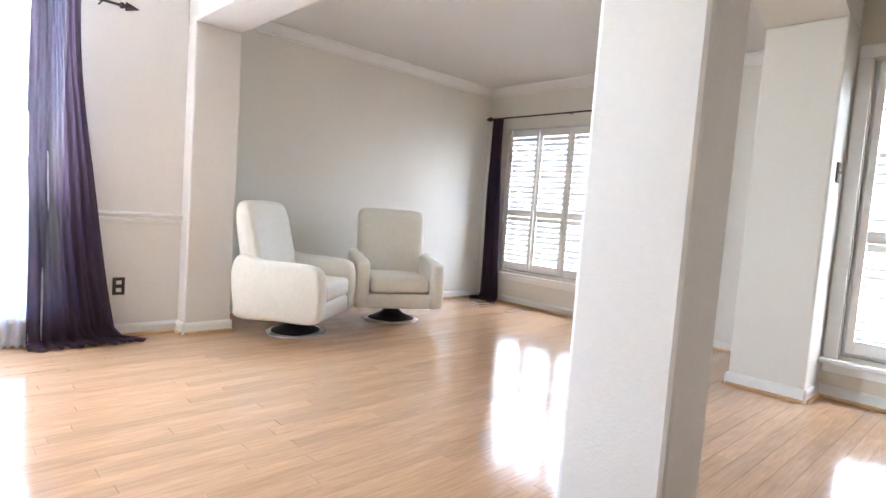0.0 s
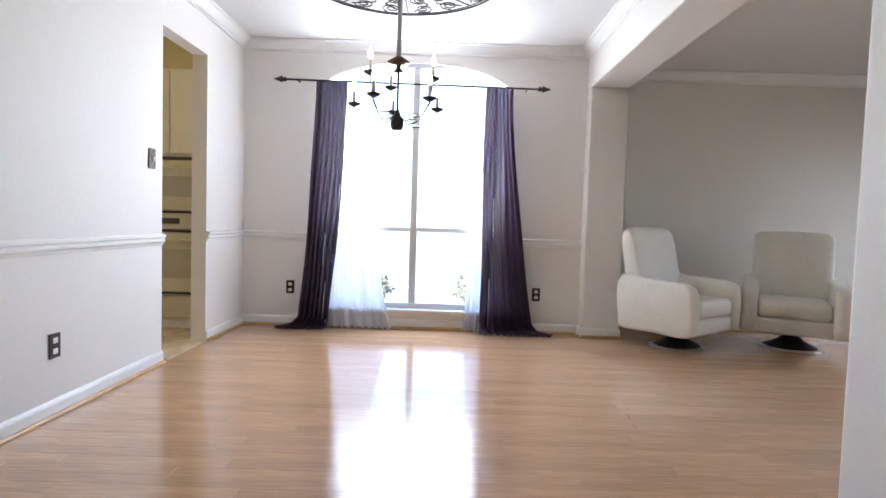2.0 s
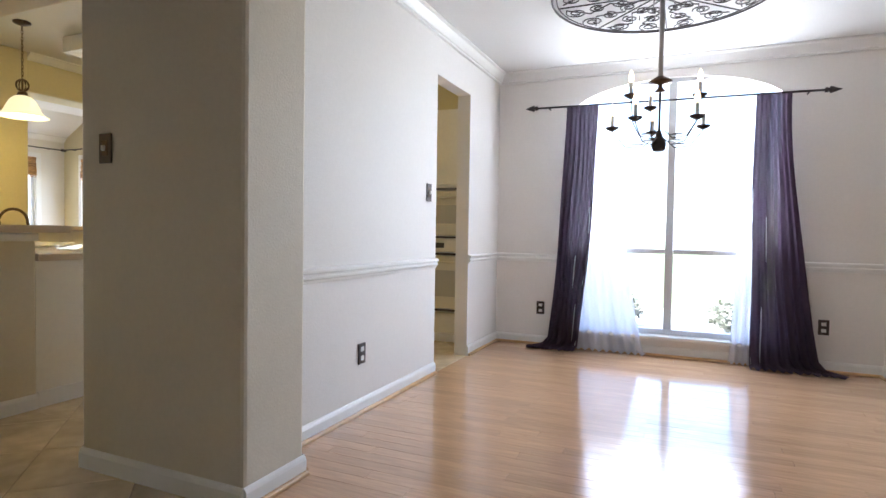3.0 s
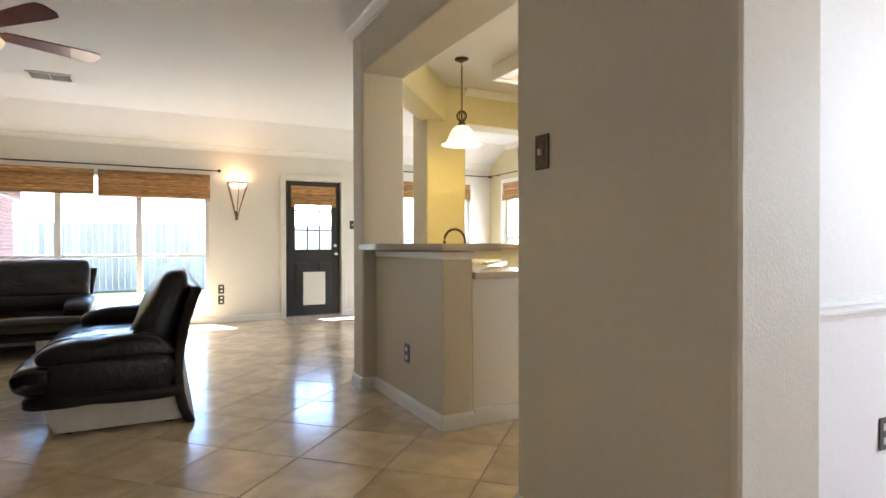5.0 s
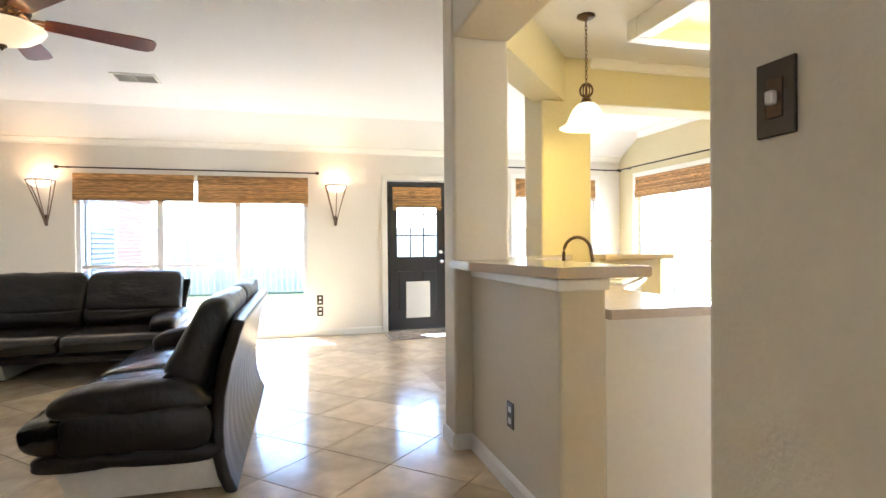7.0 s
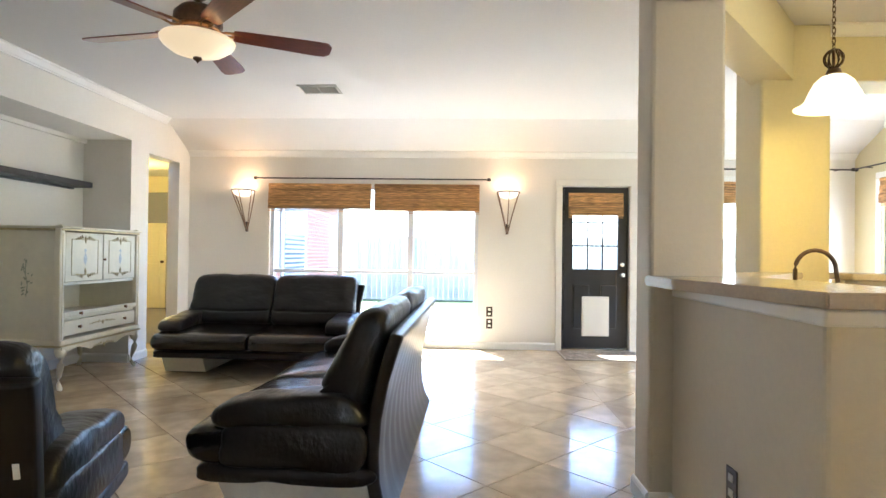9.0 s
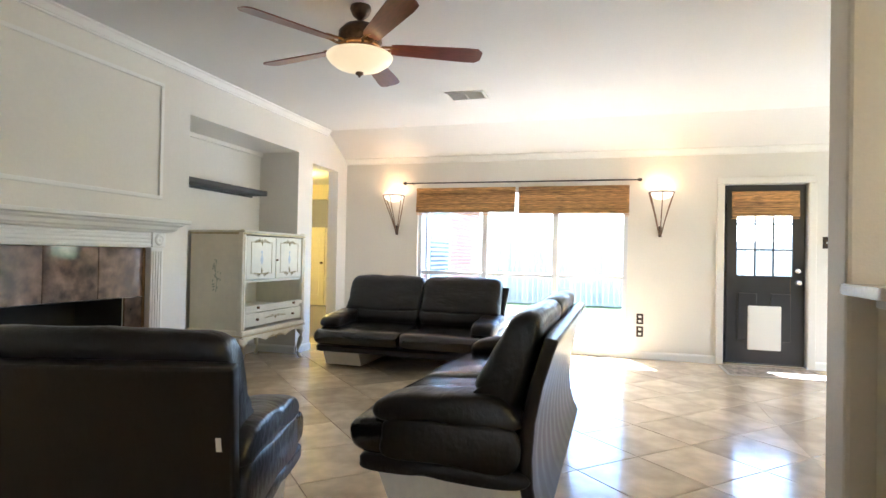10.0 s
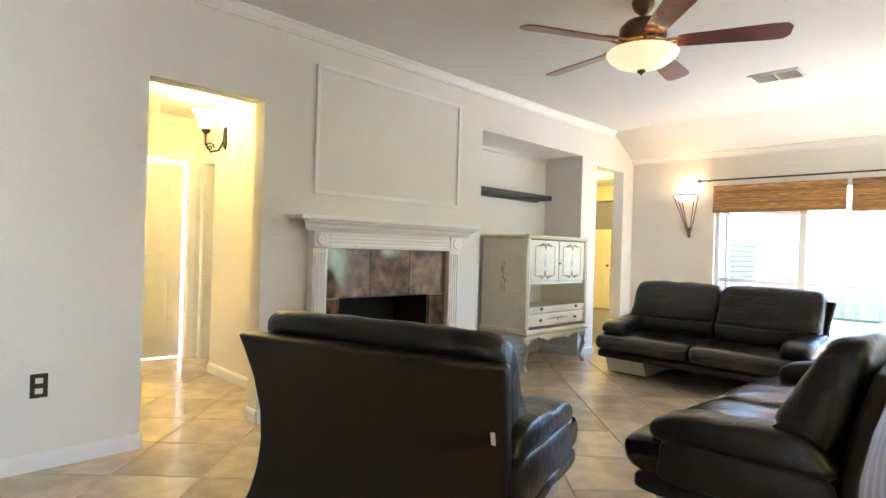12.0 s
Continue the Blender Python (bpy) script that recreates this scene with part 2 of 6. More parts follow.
def prism(pts, axis, a0, a1, bm=None):
    """A polygon of 2D points pushed along an axis from a0 to a1."""
    b = bm or bmesh.new()

    def v(p, a):
        return {"x": (a, p[0], p[1]), "y": (p[0], a, p[1]), "z": (p[0], p[1], a)}[axis]
    lo = [b.verts.new(v(p, a0)) for p in pts]
    hi = [b.verts.new(v(p, a1)) for p in pts]
    b.faces.new(lo[::-1])
    b.faces.new(hi)
    for i in range(len(pts)):
        j = (i + 1) % len(pts)
        b.faces.new((lo[i], lo[j], hi[j], hi[i]))
    return b


def lathe(profile, n=24, bm=None, centre=(0, 0, 0)):
    """A profile of (radius, z) turned about z."""
    b = bm or bmesh.new()
    rings = []
    for r, z in profile:
        if r < 1e-5:
            rings.append([b.verts.new((centre[0], centre[1], centre[2] + z))])
        else:
            rings.append([b.verts.new((centre[0] + r * math.cos(2 * math.pi * k / n), centre[1] + r * math.sin(2 * math.pi * k / n), centre[2] + z)) for k in range(n)])
    for a, c in zip(rings, rings[1:]):
        for k in range(n):
            j = (k + 1) % n
            if len(a) == 1 and len(c) == 1:
                continue
            if len(a) == 1:
                b.faces.new((a[0], c[k], c[j]))
            elif len(c) == 1:
                b.faces.new((a[k], a[j], c[0]))
            else:
                b.faces.new((a[k], a[j], c[j], c[k]))
    return b


def tube(points, r, n=8, bm=None):
    """A round bar along a line of points."""
    b = bm or bmesh.new()
    pts = [Vector(p) for p in points]
    rings = []
    for i, p in enumerate(pts):
        d = (pts[min(i + 1, len(pts) - 1)] - pts[max(i - 1, 0)]).normalized()
        u = d.orthogonal().normalized() if abs(d.z) > 0.99 else d.cross(Vector((0, 0, 1))).normalized()
        w = d.cross(u)
        rr = r[i] if isinstance(r, (list, tuple)) else r
        rings.append([b.verts.new(p + rr * (math.cos(2 * math.pi * k / n) * u + math.sin(2 * math.pi * k / n) * w)) for k in range(n)])
    for a, c in zip(rings, rings[1:]):
        for k in range(n):
            j = (k + 1) % n
            b.faces.new((a[k], a[j], c[j], c[k]))
    b.faces.new(rings[0][::-1])
    b.faces.new(rings[-1])
    return b


def rod_between(a, c, r, n=10, bm=None):
    return tube([a, c], r, n, bm)


def slab_wall(name, axis, c0, c1, u0, u1, z0, z1, holes, material, bm=None):
    """An upright wall between c0 and c1 on its axis ('x' or 'y'), with openings (u0, u1, z0, z1) cut right through."""
    us = sorted({u0, u1, *[h[0] for h in holes], *[h[1] for h in holes]})
    zs = sorted({z0, z1, *[h[2] for h in holes], *[h[3] for h in holes]})
    b = bm or bmesh.new()
    cache = {}

    def vert(c, u, z):
        k = (round(c, 4), round(u, 4), round(z, 4))
        if k not in cache:
            cache[k] = b.verts.new((c, u, z) if axis == "x" else (u, c, z))
        return cache[k]

    def solid(i, k):
        if not (0 <= i < len(us) - 1 and 0 <= k < len(zs) - 1):
            return False
        um, zm = (us[i] + us[i + 1]) / 2, (zs[k] + zs[k + 1]) / 2
        return not any(h[0] < um < h[1] and h[2] < zm < h[3] for h in holes)
    for i in range(len(us) - 1):
        for k in range(len(zs) - 1):
            if not solid(i, k):
                continue
            a, e, lo, hi = us[i], us[i + 1], zs[k], zs[k + 1]
            for c in (c0, c1):
                b.faces.new([vert(c, a, lo), vert(c, e, lo), vert(c, e, hi), vert(c, a, hi)])
            for ok, p, q in ((solid(i - 1, k), (a, lo), (a, hi)), (solid(i + 1, k), (e, lo), (e, hi)), (solid(i, k - 1), (a, lo), (e, lo)), (solid(i, k + 1), (a, hi), (e, hi))):
                if not ok:
                    b.faces.new([vert(c0, *p), vert(c0, *q), vert(c1, *q), vert(c1, *p)])
    if bm:
        return None
    return tagged(part(name, b, material), "painted plaster wall with " + ("openings cut through" if holes else "a fine orange-peel texture"), "wall", kind="structure")


def block(name, x0, x1, y0, y1, z0, z1, material, label, r=0.012):
    return tagged(part(name, box(x0, x1, y0, y1, z0, z1, r), material), label, name.split("_")[0], kind="structure")


def moulding(name, a, c, nrm, profile, material, label):
    """A strip from a to c (xy) that stands off a wall along nrm; profile holds (out, z) points."""
    a, c, nrm = Vector(a), Vector(c), Vector(nrm)
    b = bmesh.new()
    ends = [[b.verts.new((*(p + nrm * o), z)) for o, z in profile] for p in (a, c)]
    b.faces.new(ends[0])
    b.faces.new(ends[1][::-1])
    for i in range(len(profile)):
        j = (i + 1) % len(profile)
        b.faces.new((ends[0][i], ends[0][j], ends[1][j], ends[1][i]))
    return tagged(part(name, b, material), label, name, kind="structure")


BASE = [(0.0, 0.0), (0.016, 0.0), (0.016, 0.068), (0.011, 0.08), (0.006, 0.087), (0.0, 0.09)]
SHOEP = [(0.0165, 0.002), (0.034, 0.002), (0.033, 0.012), (0.026, 0.02), (0.0165, 0.022)]


def baseboard(a, c, nrm, shoe=False):
    moulding("baseboard", a, c, nrm, BASE, TRIM, "white painted wooden baseboard along the wall")
    if shoe:
        moulding("trim", a, c, nrm, SHOEP, SHOE, "oak quarter-round strip at the baseboard's foot")


def crown(a, c, nrm, top, s=1.0):
    moulding("trim", a, c, nrm, [(0.0, top), (0.085 * s, top), (0.085 * s, top - 0.012), (0.066 * s, top - 0.02), (0.052 * s, top - 0.045 * s), (0.03 * s, top - 0.075 * s), (0.02 * s, top - 0.08 * s), (0.02 * s, top - 0.095 * s), (0.0, top - 0.1 * s)], TRIM, "white crown moulding under the ceiling")


H = 2.76
H_DIN = 2.68
H_LIV = 2.60
FOY = 3.4
# ---- large structure ----
# floors: a grout bed under the tiles, a dark bed under the strips
def bed(name, x0, x1, y0, y1, material, label, cat):
    return tagged(part(name, box(x0, x1, y0, y1, -0.12, -0.006), material), label, cat, kind="structure")


floor_tile = bed("floor", -3.9, 5.2, 0.79, 8.45, GROUT, "polished beige travertine tiles laid diagonally", "tile floor")
floor_tile_w = bed("floor_west", -3.43, -1.5, 0.06, 0.79, GROUT, "polished beige travertine tiles in the corner", "tile floor")
floor_wood = bed("floor_wood", -1.5, 5.34, -6.25, 0.79, SHOE, "glossy honey-coloured oak strip floor", "wood floor")
floor_wood_n = bed("floor_wood_nook", 1.40, 4.9, 0.79, 1.02, SHOE, "glossy oak strips at the dining wall", "wood floor")

# family room
slab_wall("wall_north", "y", 8.30, 8.44, -3.43, 5.05, 0, H + 0.2, [(-2.24, 0.43, 0.20, 2.05), (1.48, 2.32, 0.0, 2.06), (3.35, 4.62, 0.42, 2.12)], PAINT)
slab_wall("wall_west", "x", -3.43, -3.29, 0.2, 8.30, 0, H + 0.2, [(2.33, 3.05, 0, 2.18), (3.68, 4.60, 0, 0.82), (5.26, 7.04, 0, 2.36), (7.37, 8.04, 0, 2.28)], PAINT)
slab_wall("wall_niche_back", "x", -3.95, -3.81, 5.12, 7.18, 0, 2.5, [], PAINT)
slab_wall("wall_niche_south", "y", 5.12, 5.26, -3.81, -3.43, 0, 2.5, [], PAINT)
slab_wall("wall_niche_north", "y", 7.04, 7.18, -3.81, -3.43, 0, 2.5, [], PAINT)
block("trim_niche", -3.8095, -3.775, 5.262, 7.038, 2.315, 2.358, PAINT, "thin white moulding under the ceiling of the niche", 0)
block("ceiling_niche", -3.81, -3.43, 5.26, 7.04, 2.36, 2.5, PAINT, "white lowered ceiling of the niche", 0)
slab_wall("wall_south_family", "y", 0.06, 0.2, -3.43, -1.5, 0, H + 0.2, [], PAINT)
tagged(part("ceiling_family", prism([(0.79, H), (7.72, H), (8.30, 2.44), (8.30, 2.60), (7.72, H + 0.16), (0.79, H + 0.16)], "x", -3.29, 1.13), CEIL), "white ceiling with a slope down to the window wall", "ceiling", kind="structure")
tagged(part("ceiling_nook", prism([(4.05, H), (7.72, H), (8.30, 2.44), (8.30, 2.60), (7.72, H + 0.16), (4.05, H + 0.16)], "x", 1.13, 5.05), CEIL), "white ceiling of the breakfast nook", "ceiling", kind="structure")
block("ceiling_kitchen", 1.13, 5.05, 1.02, 4.05, H, H + 0.16, CEIL, "white kitchen ceiling in warm lamp light", 0)
block("ceiling_gap", -3.29, -1.5, 0.2, 0.79, H, H + 0.16, CEIL, "white ceiling over the wall corner", 0)

# kitchen side: switch wall, header, column, half wall
block("wall_switch", 1.03, 1.40, 0.79, 1.75, 0, H, TAUPE, "taupe painted wall end with rounded corners", 0.018)
block("column_kitchen", 1.13, 1.475, 3.90, 4.12, 0, H, TAUPE, "taupe painted square column with rounded corners", 0.018)
block("beam_kitchen", 1.13, 1.475, 1.752, 3.898, 2.385, H, TAUPE, "taupe header over the kitchen bar", 0.012)
block("column_nook", 2.24, 2.70, 5.07, 5.43, 0, H, KHAKI, "khaki painted column between kitchen and nook", 0.018)
tagged(part("beam_diagonal", prism([(1.30, 4.122), (1.474, 3.95), (2.45, 5.068), (2.238, 5.20)], "z", 2.385, H), KHAKI), "khaki diagonal header above the sink", "beam", kind="structure")
block("beam_nook", 2.702, 5.05, 5.10, 5.40, 2.385, H, KHAKI, "khaki header between kitchen and nook", 0.012)
block("wall_half", 1.234, 1.44, 2.79, 3.898, 0, 1.05, TAUPE, "taupe half wall under the breakfast bar", 0.014)
slab_wall("wall_east", "x", 5.05, 5.19, 1.14, 8.44, 0, H + 0.16, [(6.25, 7.85, 0.45, 2.12)], KHAKI)

# dining room
slab_wall("wall_dining_north", "y", 1.02, 1.14, 1.40, 5.19, 0, H + 0.1, [(3.29, 3.985, 0, 2.30)], PAINT_DIN)
wall_e = bmesh.new()
slab_wall("", "x", 4.80, 4.94, -2.57, 1.02, 0, H + 0.1, [(-1.50, 0.30, 0.19, 2.54)], PAINT_DIN, bm=wall_e)


def arch_z(u):
    return 2.21 + 0.30 * math.sqrt(max(0.0, 1 - (u / 0.9) ** 2))


for s in (-1, 1):
    us = [0.9 * k / 14 for k in range(15)]
    prism([(-0.6 + s * u, arch_z(u)) for u in us] + [(-0.6 + s * 0.9, 2.54), (-0.6, 2.54)], "x", 4.80, 4.94, bm=wall_e)
tagged(part("wall_dining_east", wall_e, PAINT_DIN), "warm white wall around a tall arched window", "wall", kind="structure")
block("ceiling_dining", 1.402, 4.94, -2.57, 1.02, H_DIN, H + 0.12, CEIL, "white dining room ceiling", 0)
block("pilaster_east", 4.66, 5.20, -2.55, -2.20, 0, 2.30, PAINT_DIN, "warm white pilaster that carries the beam", 0.012)
block("beam_dining_living", 1.402, 5.20, -2.55, -2.20, 2.302, H + 0.12, PAINT_DIN, "warm white beam between dining and living room", 0.012)
block("pillar_corner", 1.04, 1.40, -2.59, -2.31, 0, 2.42, PAINT_DIN, "warm white square corner pillar with rounded edges", 0.018)
block("beam_foyer_dining", 1.04, 1.40, -2.57, 0.788, 2.422, FOY, PAINT_DIN, "warm white beam between foyer and dining room", 0.012)
# living room
slab_wall("wall_living_east", "x", 5.20, 5.34, -5.98, -2.57, 0, H + 0.1, [], PAINT_LIV)
slab_wall("wall_living_front", "y", -6.12, -5.98, 1.76, 5.34, 0, H + 0.1, [(3.09, 4.87, 0.40, 2.10)], PAINT_LIV)
block("ceiling_living", 1.402, 5.34, -6.12, -2.552, H_LIV, H + 0.12, CEIL, "white living room ceiling", 0)
block("column_front", 1.29, 1.76, -6.12, -4.90, 0, 2.45, PAINT_LIV, "pale grey wall end beside the entrance", 0.018)
tagged(part("beam_foyer_living", prism([(1.04, -2.592), (1.40, -2.592), (1.76, -4.90), (1.76, -6.12), (1.29, -6.12), (1.29, -4.90)], "z", 2.452, FOY), PAINT_LIV), "pale header between foyer and living room", "beam", kind="structure")
# foyer
slab_wall("wall_foyer_front", "y", -5.36, -5.22, -1.64, 1.29, 0, FOY, [(0.72, 1.19, 0.30, 2.24)], TAUPE)
slab_wall("wall_foyer_west", "x", -1.64, -1.50, -5.38, 0.2, 0, FOY, [], PAINT)
block("ceiling_foyer", -1.64, 1.40, -5.52, 0.79, FOY, FOY + 0.12, CEIL, "white high foyer ceiling", 0)
slab_wall("wall_over_foyer", "y", 0.66, 0.788, -1.50, 1.04, H, FOY, [], PAINT)
slab_wall("wall_over_foyer_west", "x", -1.64, -1.50, 0.2, 0.79, H, FOY, [], PAINT)

# hall behind the west opening
slab_wall("wall_hall_north", "y", 3.42, 3.54, -5.00, -3.43, 0, 2.5, [], PAINT)
slab_wall("wall_hall_south", "y", 1.90, 2.02, -6.2, -3.43, 0, 2.5, [], PAINT)
slab_wall("wall_hall_west", "x", -5.92, -5.78, 2.02, 4.05, 0, 2.5, [(2.68, 3.47, 0, 2.05)], PAINT)
slab_wall("wall_hall_jog", "y", 3.60, 3.72, -5.78, -5.00, 0, 2.5, [(-5.66, -5.06, 0, 2.02)], PAINT)
slab_wall("wall_hall_closet", "y", 4.05, 4.15, -5.92, -4.60, 0, 2.5, [], KHAKI)
slab_wall("wall_hall_door", "x", -5.00, -4.88, 3.54, 4.05, 0, 2.5, [], PAINT)
block("ceiling_hall", -5.92, -3.43, 2.02, 4.15, 2.5, 2.62, CEIL, "hall ceiling in warm lamp light", 0)
bed("floor_hall", -7.6, -3.9, 1.9, 4.1, GROUT, "travertine hall floor", "tile floor")
slab_wall("wall_room_beyond", "x", -7.7, -7.6, 1.9, 4.15, 0, 2.6, [], PAINT)
# bedroom behind the north-west opening
bed("floor_bedroom", -9.5, -3.43, 7.2, 16.0, CARPET, "grey carpet in the room beyond", "carpet")
slab_wall("wall_bedroom_south", "y", 7.18, 7.30, -9.5, -3.95, 0, 2.7, [], PAINT)
slab_wall("wall_bedroom_east", "x", -3.43, -3.31, 8.44, 16.0, 0, 2.7, [], PAINT)
slab_wall("wall_bedroom_mid", "y", 12.5, 12.62, -9.5, -3.43, 0, 2.38, [], GREYBLUE)
slab_wall("wall_bedroom_header", "y", 12.38, 12.62, -9.5, -3.43, 2.38, 2.7, [], KHAKI)
slab_wall("wall_bedroom_west", "x", -9.6, -9.5, 7.2, 16.0, 0, 2.7, [], PAINT)
block("ceiling_bedroom", -9.6, -3.31, 7.18, 15.12, 2.7, 2.8, CEIL, "ceiling of the room beyond", 0)

# mouldings
for a, c, nrm in (((-3.29, 8.30), (1.41, 8.30), (0, -1)), ((2.39, 8.30), (5.05, 8.30), (0, -1)), ((-3.29, 0.2), (-3.29, 2.33), (1, 0)), ((-3.29, 3.05), (-3.29, 3.40), (1, 0)), ((-3.29, 7.04), (-3.29, 7.37), (1, 0)), ((-3.29, 8.04), (-3.29, 8.30), (1, 0)), ((-3.81, 5.26), (-3.81, 7.04), (1, 0)), ((-3.81, 7.04), (-3.29, 7.04), (0, -1)),
                  ((1.03, 0.79), (1.03, 1.75), (-1, 0)), ((1.03, 1.75), (1.40, 1.75), (0, 1)), ((1.13, 3.90), (1.13, 4.12), (-1, 0)), ((1.13, 3.90), (1.234, 3.90), (0, -1)), ((1.234, 2.79), (1.234, 3.90), (-1, 0)), ((1.234, 2.79), (1.44, 2.79), (0, -1)), ((-5.00, 3.42), (-3.43, 3.42), (0, -1)), ((-3.43, 3.05), (-3.29, 3.05), (0, -1)), ((-3.43, 2.33), (-3.29, 2.33), (0, 1))):
    baseboard(a, c, nrm)
for a, c, nrm in (((4.80, -2.20), (4.80, 1.02), (-1, 0)), ((1.40, 1.02), (3.29, 1.02), (0, -1)), ((3.985, 1.02), (4.80, 1.02), (0, -1)), ((1.03, 0.79), (1.40, 0.79), (0, -1)), ((1.40, 0.79), (1.40, 1.02), (1, 0)), ((4.66, -2.20), (4.80, -2.20), (0, 1)), ((4.66, -2.55), (4.66, -2.20), (-1, 0)), ((4.66, -2.55), (5.20, -2.55), (0, -1)), ((5.20, -5.98), (5.20, -2.57), (-1, 0)), ((1.76, -5.98), (5.20, -5.98), (0, 1)), ((1.29, -4.90), (1.76, -4.90), (0, 1)), ((1.76, -5.98), (1.76, -4.90), (1, 0)), ((1.29, -5.22), (1.29, -4.90), (-1, 0)), ((-1.5, -5.22), (1.29, -5.22), (0, 1)), ((-1.5, -5.38), (-1.5, 0.2), (1, 0)), ((1.04, -2.59), (1.04, -2.31), (-1, 0)), ((1.04, -2.31), (1.40, -2.31), (0, 1)), ((1.40, -2.59), (1.40, -2.31), (1, 0)), ((1.04, -2.59), (1.40, -2.59), (0, -1))):
    baseboard(a, c, nrm, True)
for a, c, nrm, top in (((4.80, -2.20), (4.80, 1.02), (-1, 0), H_DIN), ((1.40, 1.02), (4.80, 1.02), (0, -1), H_DIN), ((1.40, -2.20), (4.80, -2.20), (0, 1), H_DIN), ((1.40, -2.20), (1.40, 0.79), (1, 0), H_DIN), ((5.20, -5.98), (5.20, -2.55), (-1, 0), H_LIV), ((1.76, -5.98), (5.20, -5.98), (0, 1), H_LIV), ((1.76, -2.55), (5.20, -2.55), (0, -1), H_LIV)):
    crown(a, c, nrm, top)
for a, c, nrm, top in (((-3.29, 0.2), (-3.29, 7.72), (1, 0), H), ((-3.29, 8.30), (5.05, 8.30), (0, -1), 2.478), ((1.13, 0.79), (1.13, 4.12), (-1, 0), H), ((5.05, 5.4), (5.05, 7.8), (-1, 0), H), ((2.7, 5.10), (5.05, 5.10), (0, -1), H)):
    crown(a, c, nrm, top, 0.75)
RAIL = [(0.0, 0.818), (0.008, 0.82), (0.012, 0.835), (0.024, 0.842), (0.026, 0.852), (0.018, 0.86), (0.02, 0.868), (0.03, 0.875), (0.03, 0.888), (0.014, 0.896), (0.0, 0.898)]
for a, c, nrm in (((4.80, -2.20), (4.80, -1.52), (-1, 0)), ((4.80, 0.32), (4.80, 1.02), (-1, 0)), ((1.40, 1.02), (3.29, 1.02), (0, -1)), ((3.985, 1.02), (4.80, 1.02), (0, -1))):
    moulding("trim", a, c, nrm, RAIL, TRIM, "white chair rail along the dining wall")
# panel frame over the mantel
PANEL = [(0.0, 0.0), (0.018, 0.004), (0.018, 0.014), (0.01, 0.022), (0.012, 0.032), (0.0, 0.036)]
pf = bmesh.new()
for y0, y1, z0, z1 in ((3.44, 4.95, 1.59, 1.622), (3.44, 4.95, 2.50, 2.532), (3.44, 3.472, 1.622, 2.50), (4.918, 4.95, 1.622, 2.50)):
    box(-3.2895, -3.273, y0, y1, z0, z1, 0.005, 2, bm=pf)
tagged(part("trim_panel", pf, TRIM), "white panel moulding frame above the mantel", "trim", kind="structure")

# ---- windows and doors ----


def window(name, axis, c, u0, u1, z0, z1, mulls, rails, label, depth=0.09, pane=None):
    """A window of vinyl frame bars and glass panes in an opening; c is the middle of the frame."""
    w = tagged(new(name), label, "window", kind="structure")

    def bar(nm, a, e, lo, hi, d):
        b = box(c - d / 2, c + d / 2, a, e, lo, hi, 0.006) if axis == "x" else box(a, e, c - d / 2, c + d / 2, lo, hi, 0.006)
        part(nm, b, VINYL, w)
    bar("frame", u0, u0 + 0.05, z0, z1, depth)
    bar("frame", u1 - 0.05, u1, z0, z1, depth)
    bar("frame", u0 + 0.05, u1 - 0.05, z0, z0 + 0.05, depth)
    bar("frame", u0 + 0.05, u1 - 0.05, z1 - 0.05, z1, depth)
    for m in mulls:
        bar("mullion", m - 0.035, m + 0.035, z0 + 0.05, z1 - 0.05, depth * 0.95)
    es = [u0 + 0.05, *[v for m in mulls for v in (m - 0.035, m + 0.035)], u1 - 0.05]
    for a, e in zip(es[::2], es[1::2]):
        for r in rails:
            bar("rail", a, e, r - 0.022, r + 0.022, depth * 0.7)
        b = box(c - 0.003, c + 0.003, a, e, z0 + 0.05, z1 - 0.05) if axis == "x" else box(a, e, c - 0.003, c + 0.003, z0 + 0.05, z1 - 0.05)
        p = part("pane", b, pane or GLASS, w)
        p.visible_shadow = False
    return w


w1 = window("window_1", "y", 8.38, -2.24, 0.43, 0.20, 2.05, [-1.33, -0.43], [0.95], "white triple window with a meeting rail, garden behind", pane=SCREENED)
w2 = window("window_2", "y", 8.38, 3.35, 4.62, 0.42, 2.12, [3.98], [1.15], "white double window in the breakfast nook")
w3 = window("window_3", "x", 5.13, 6.25, 7.85, 0.45, 2.12, [7.1], [1.2], "white double window in the nook's side wall")
w4 = window("window_4", "x", 4.88, -1.50, 0.30, 0.19, 2.52, [-0.6], [0.95], "tall white arched dining room window")
w5 = window("window_5", "y", -6.06, 3.09, 4.87, 0.40, 2.10, [3.98], [], "white living room window behind shutters")
w6 = window("window_6", "y", -5.30, 0.72, 1.19, 0.30, 2.24, [], [], "narrow white entrance sidelight behind shutters")


def sill(parent, axis, c0, c1, u0, u1, z):
    b = box(c0, c1, u0, u1, z - 0.03, z, 0.006) if axis == "x" else box(u0, u1, c0, c1, z - 0.03, z, 0.006)
    part("sill", b, TRIM, parent)


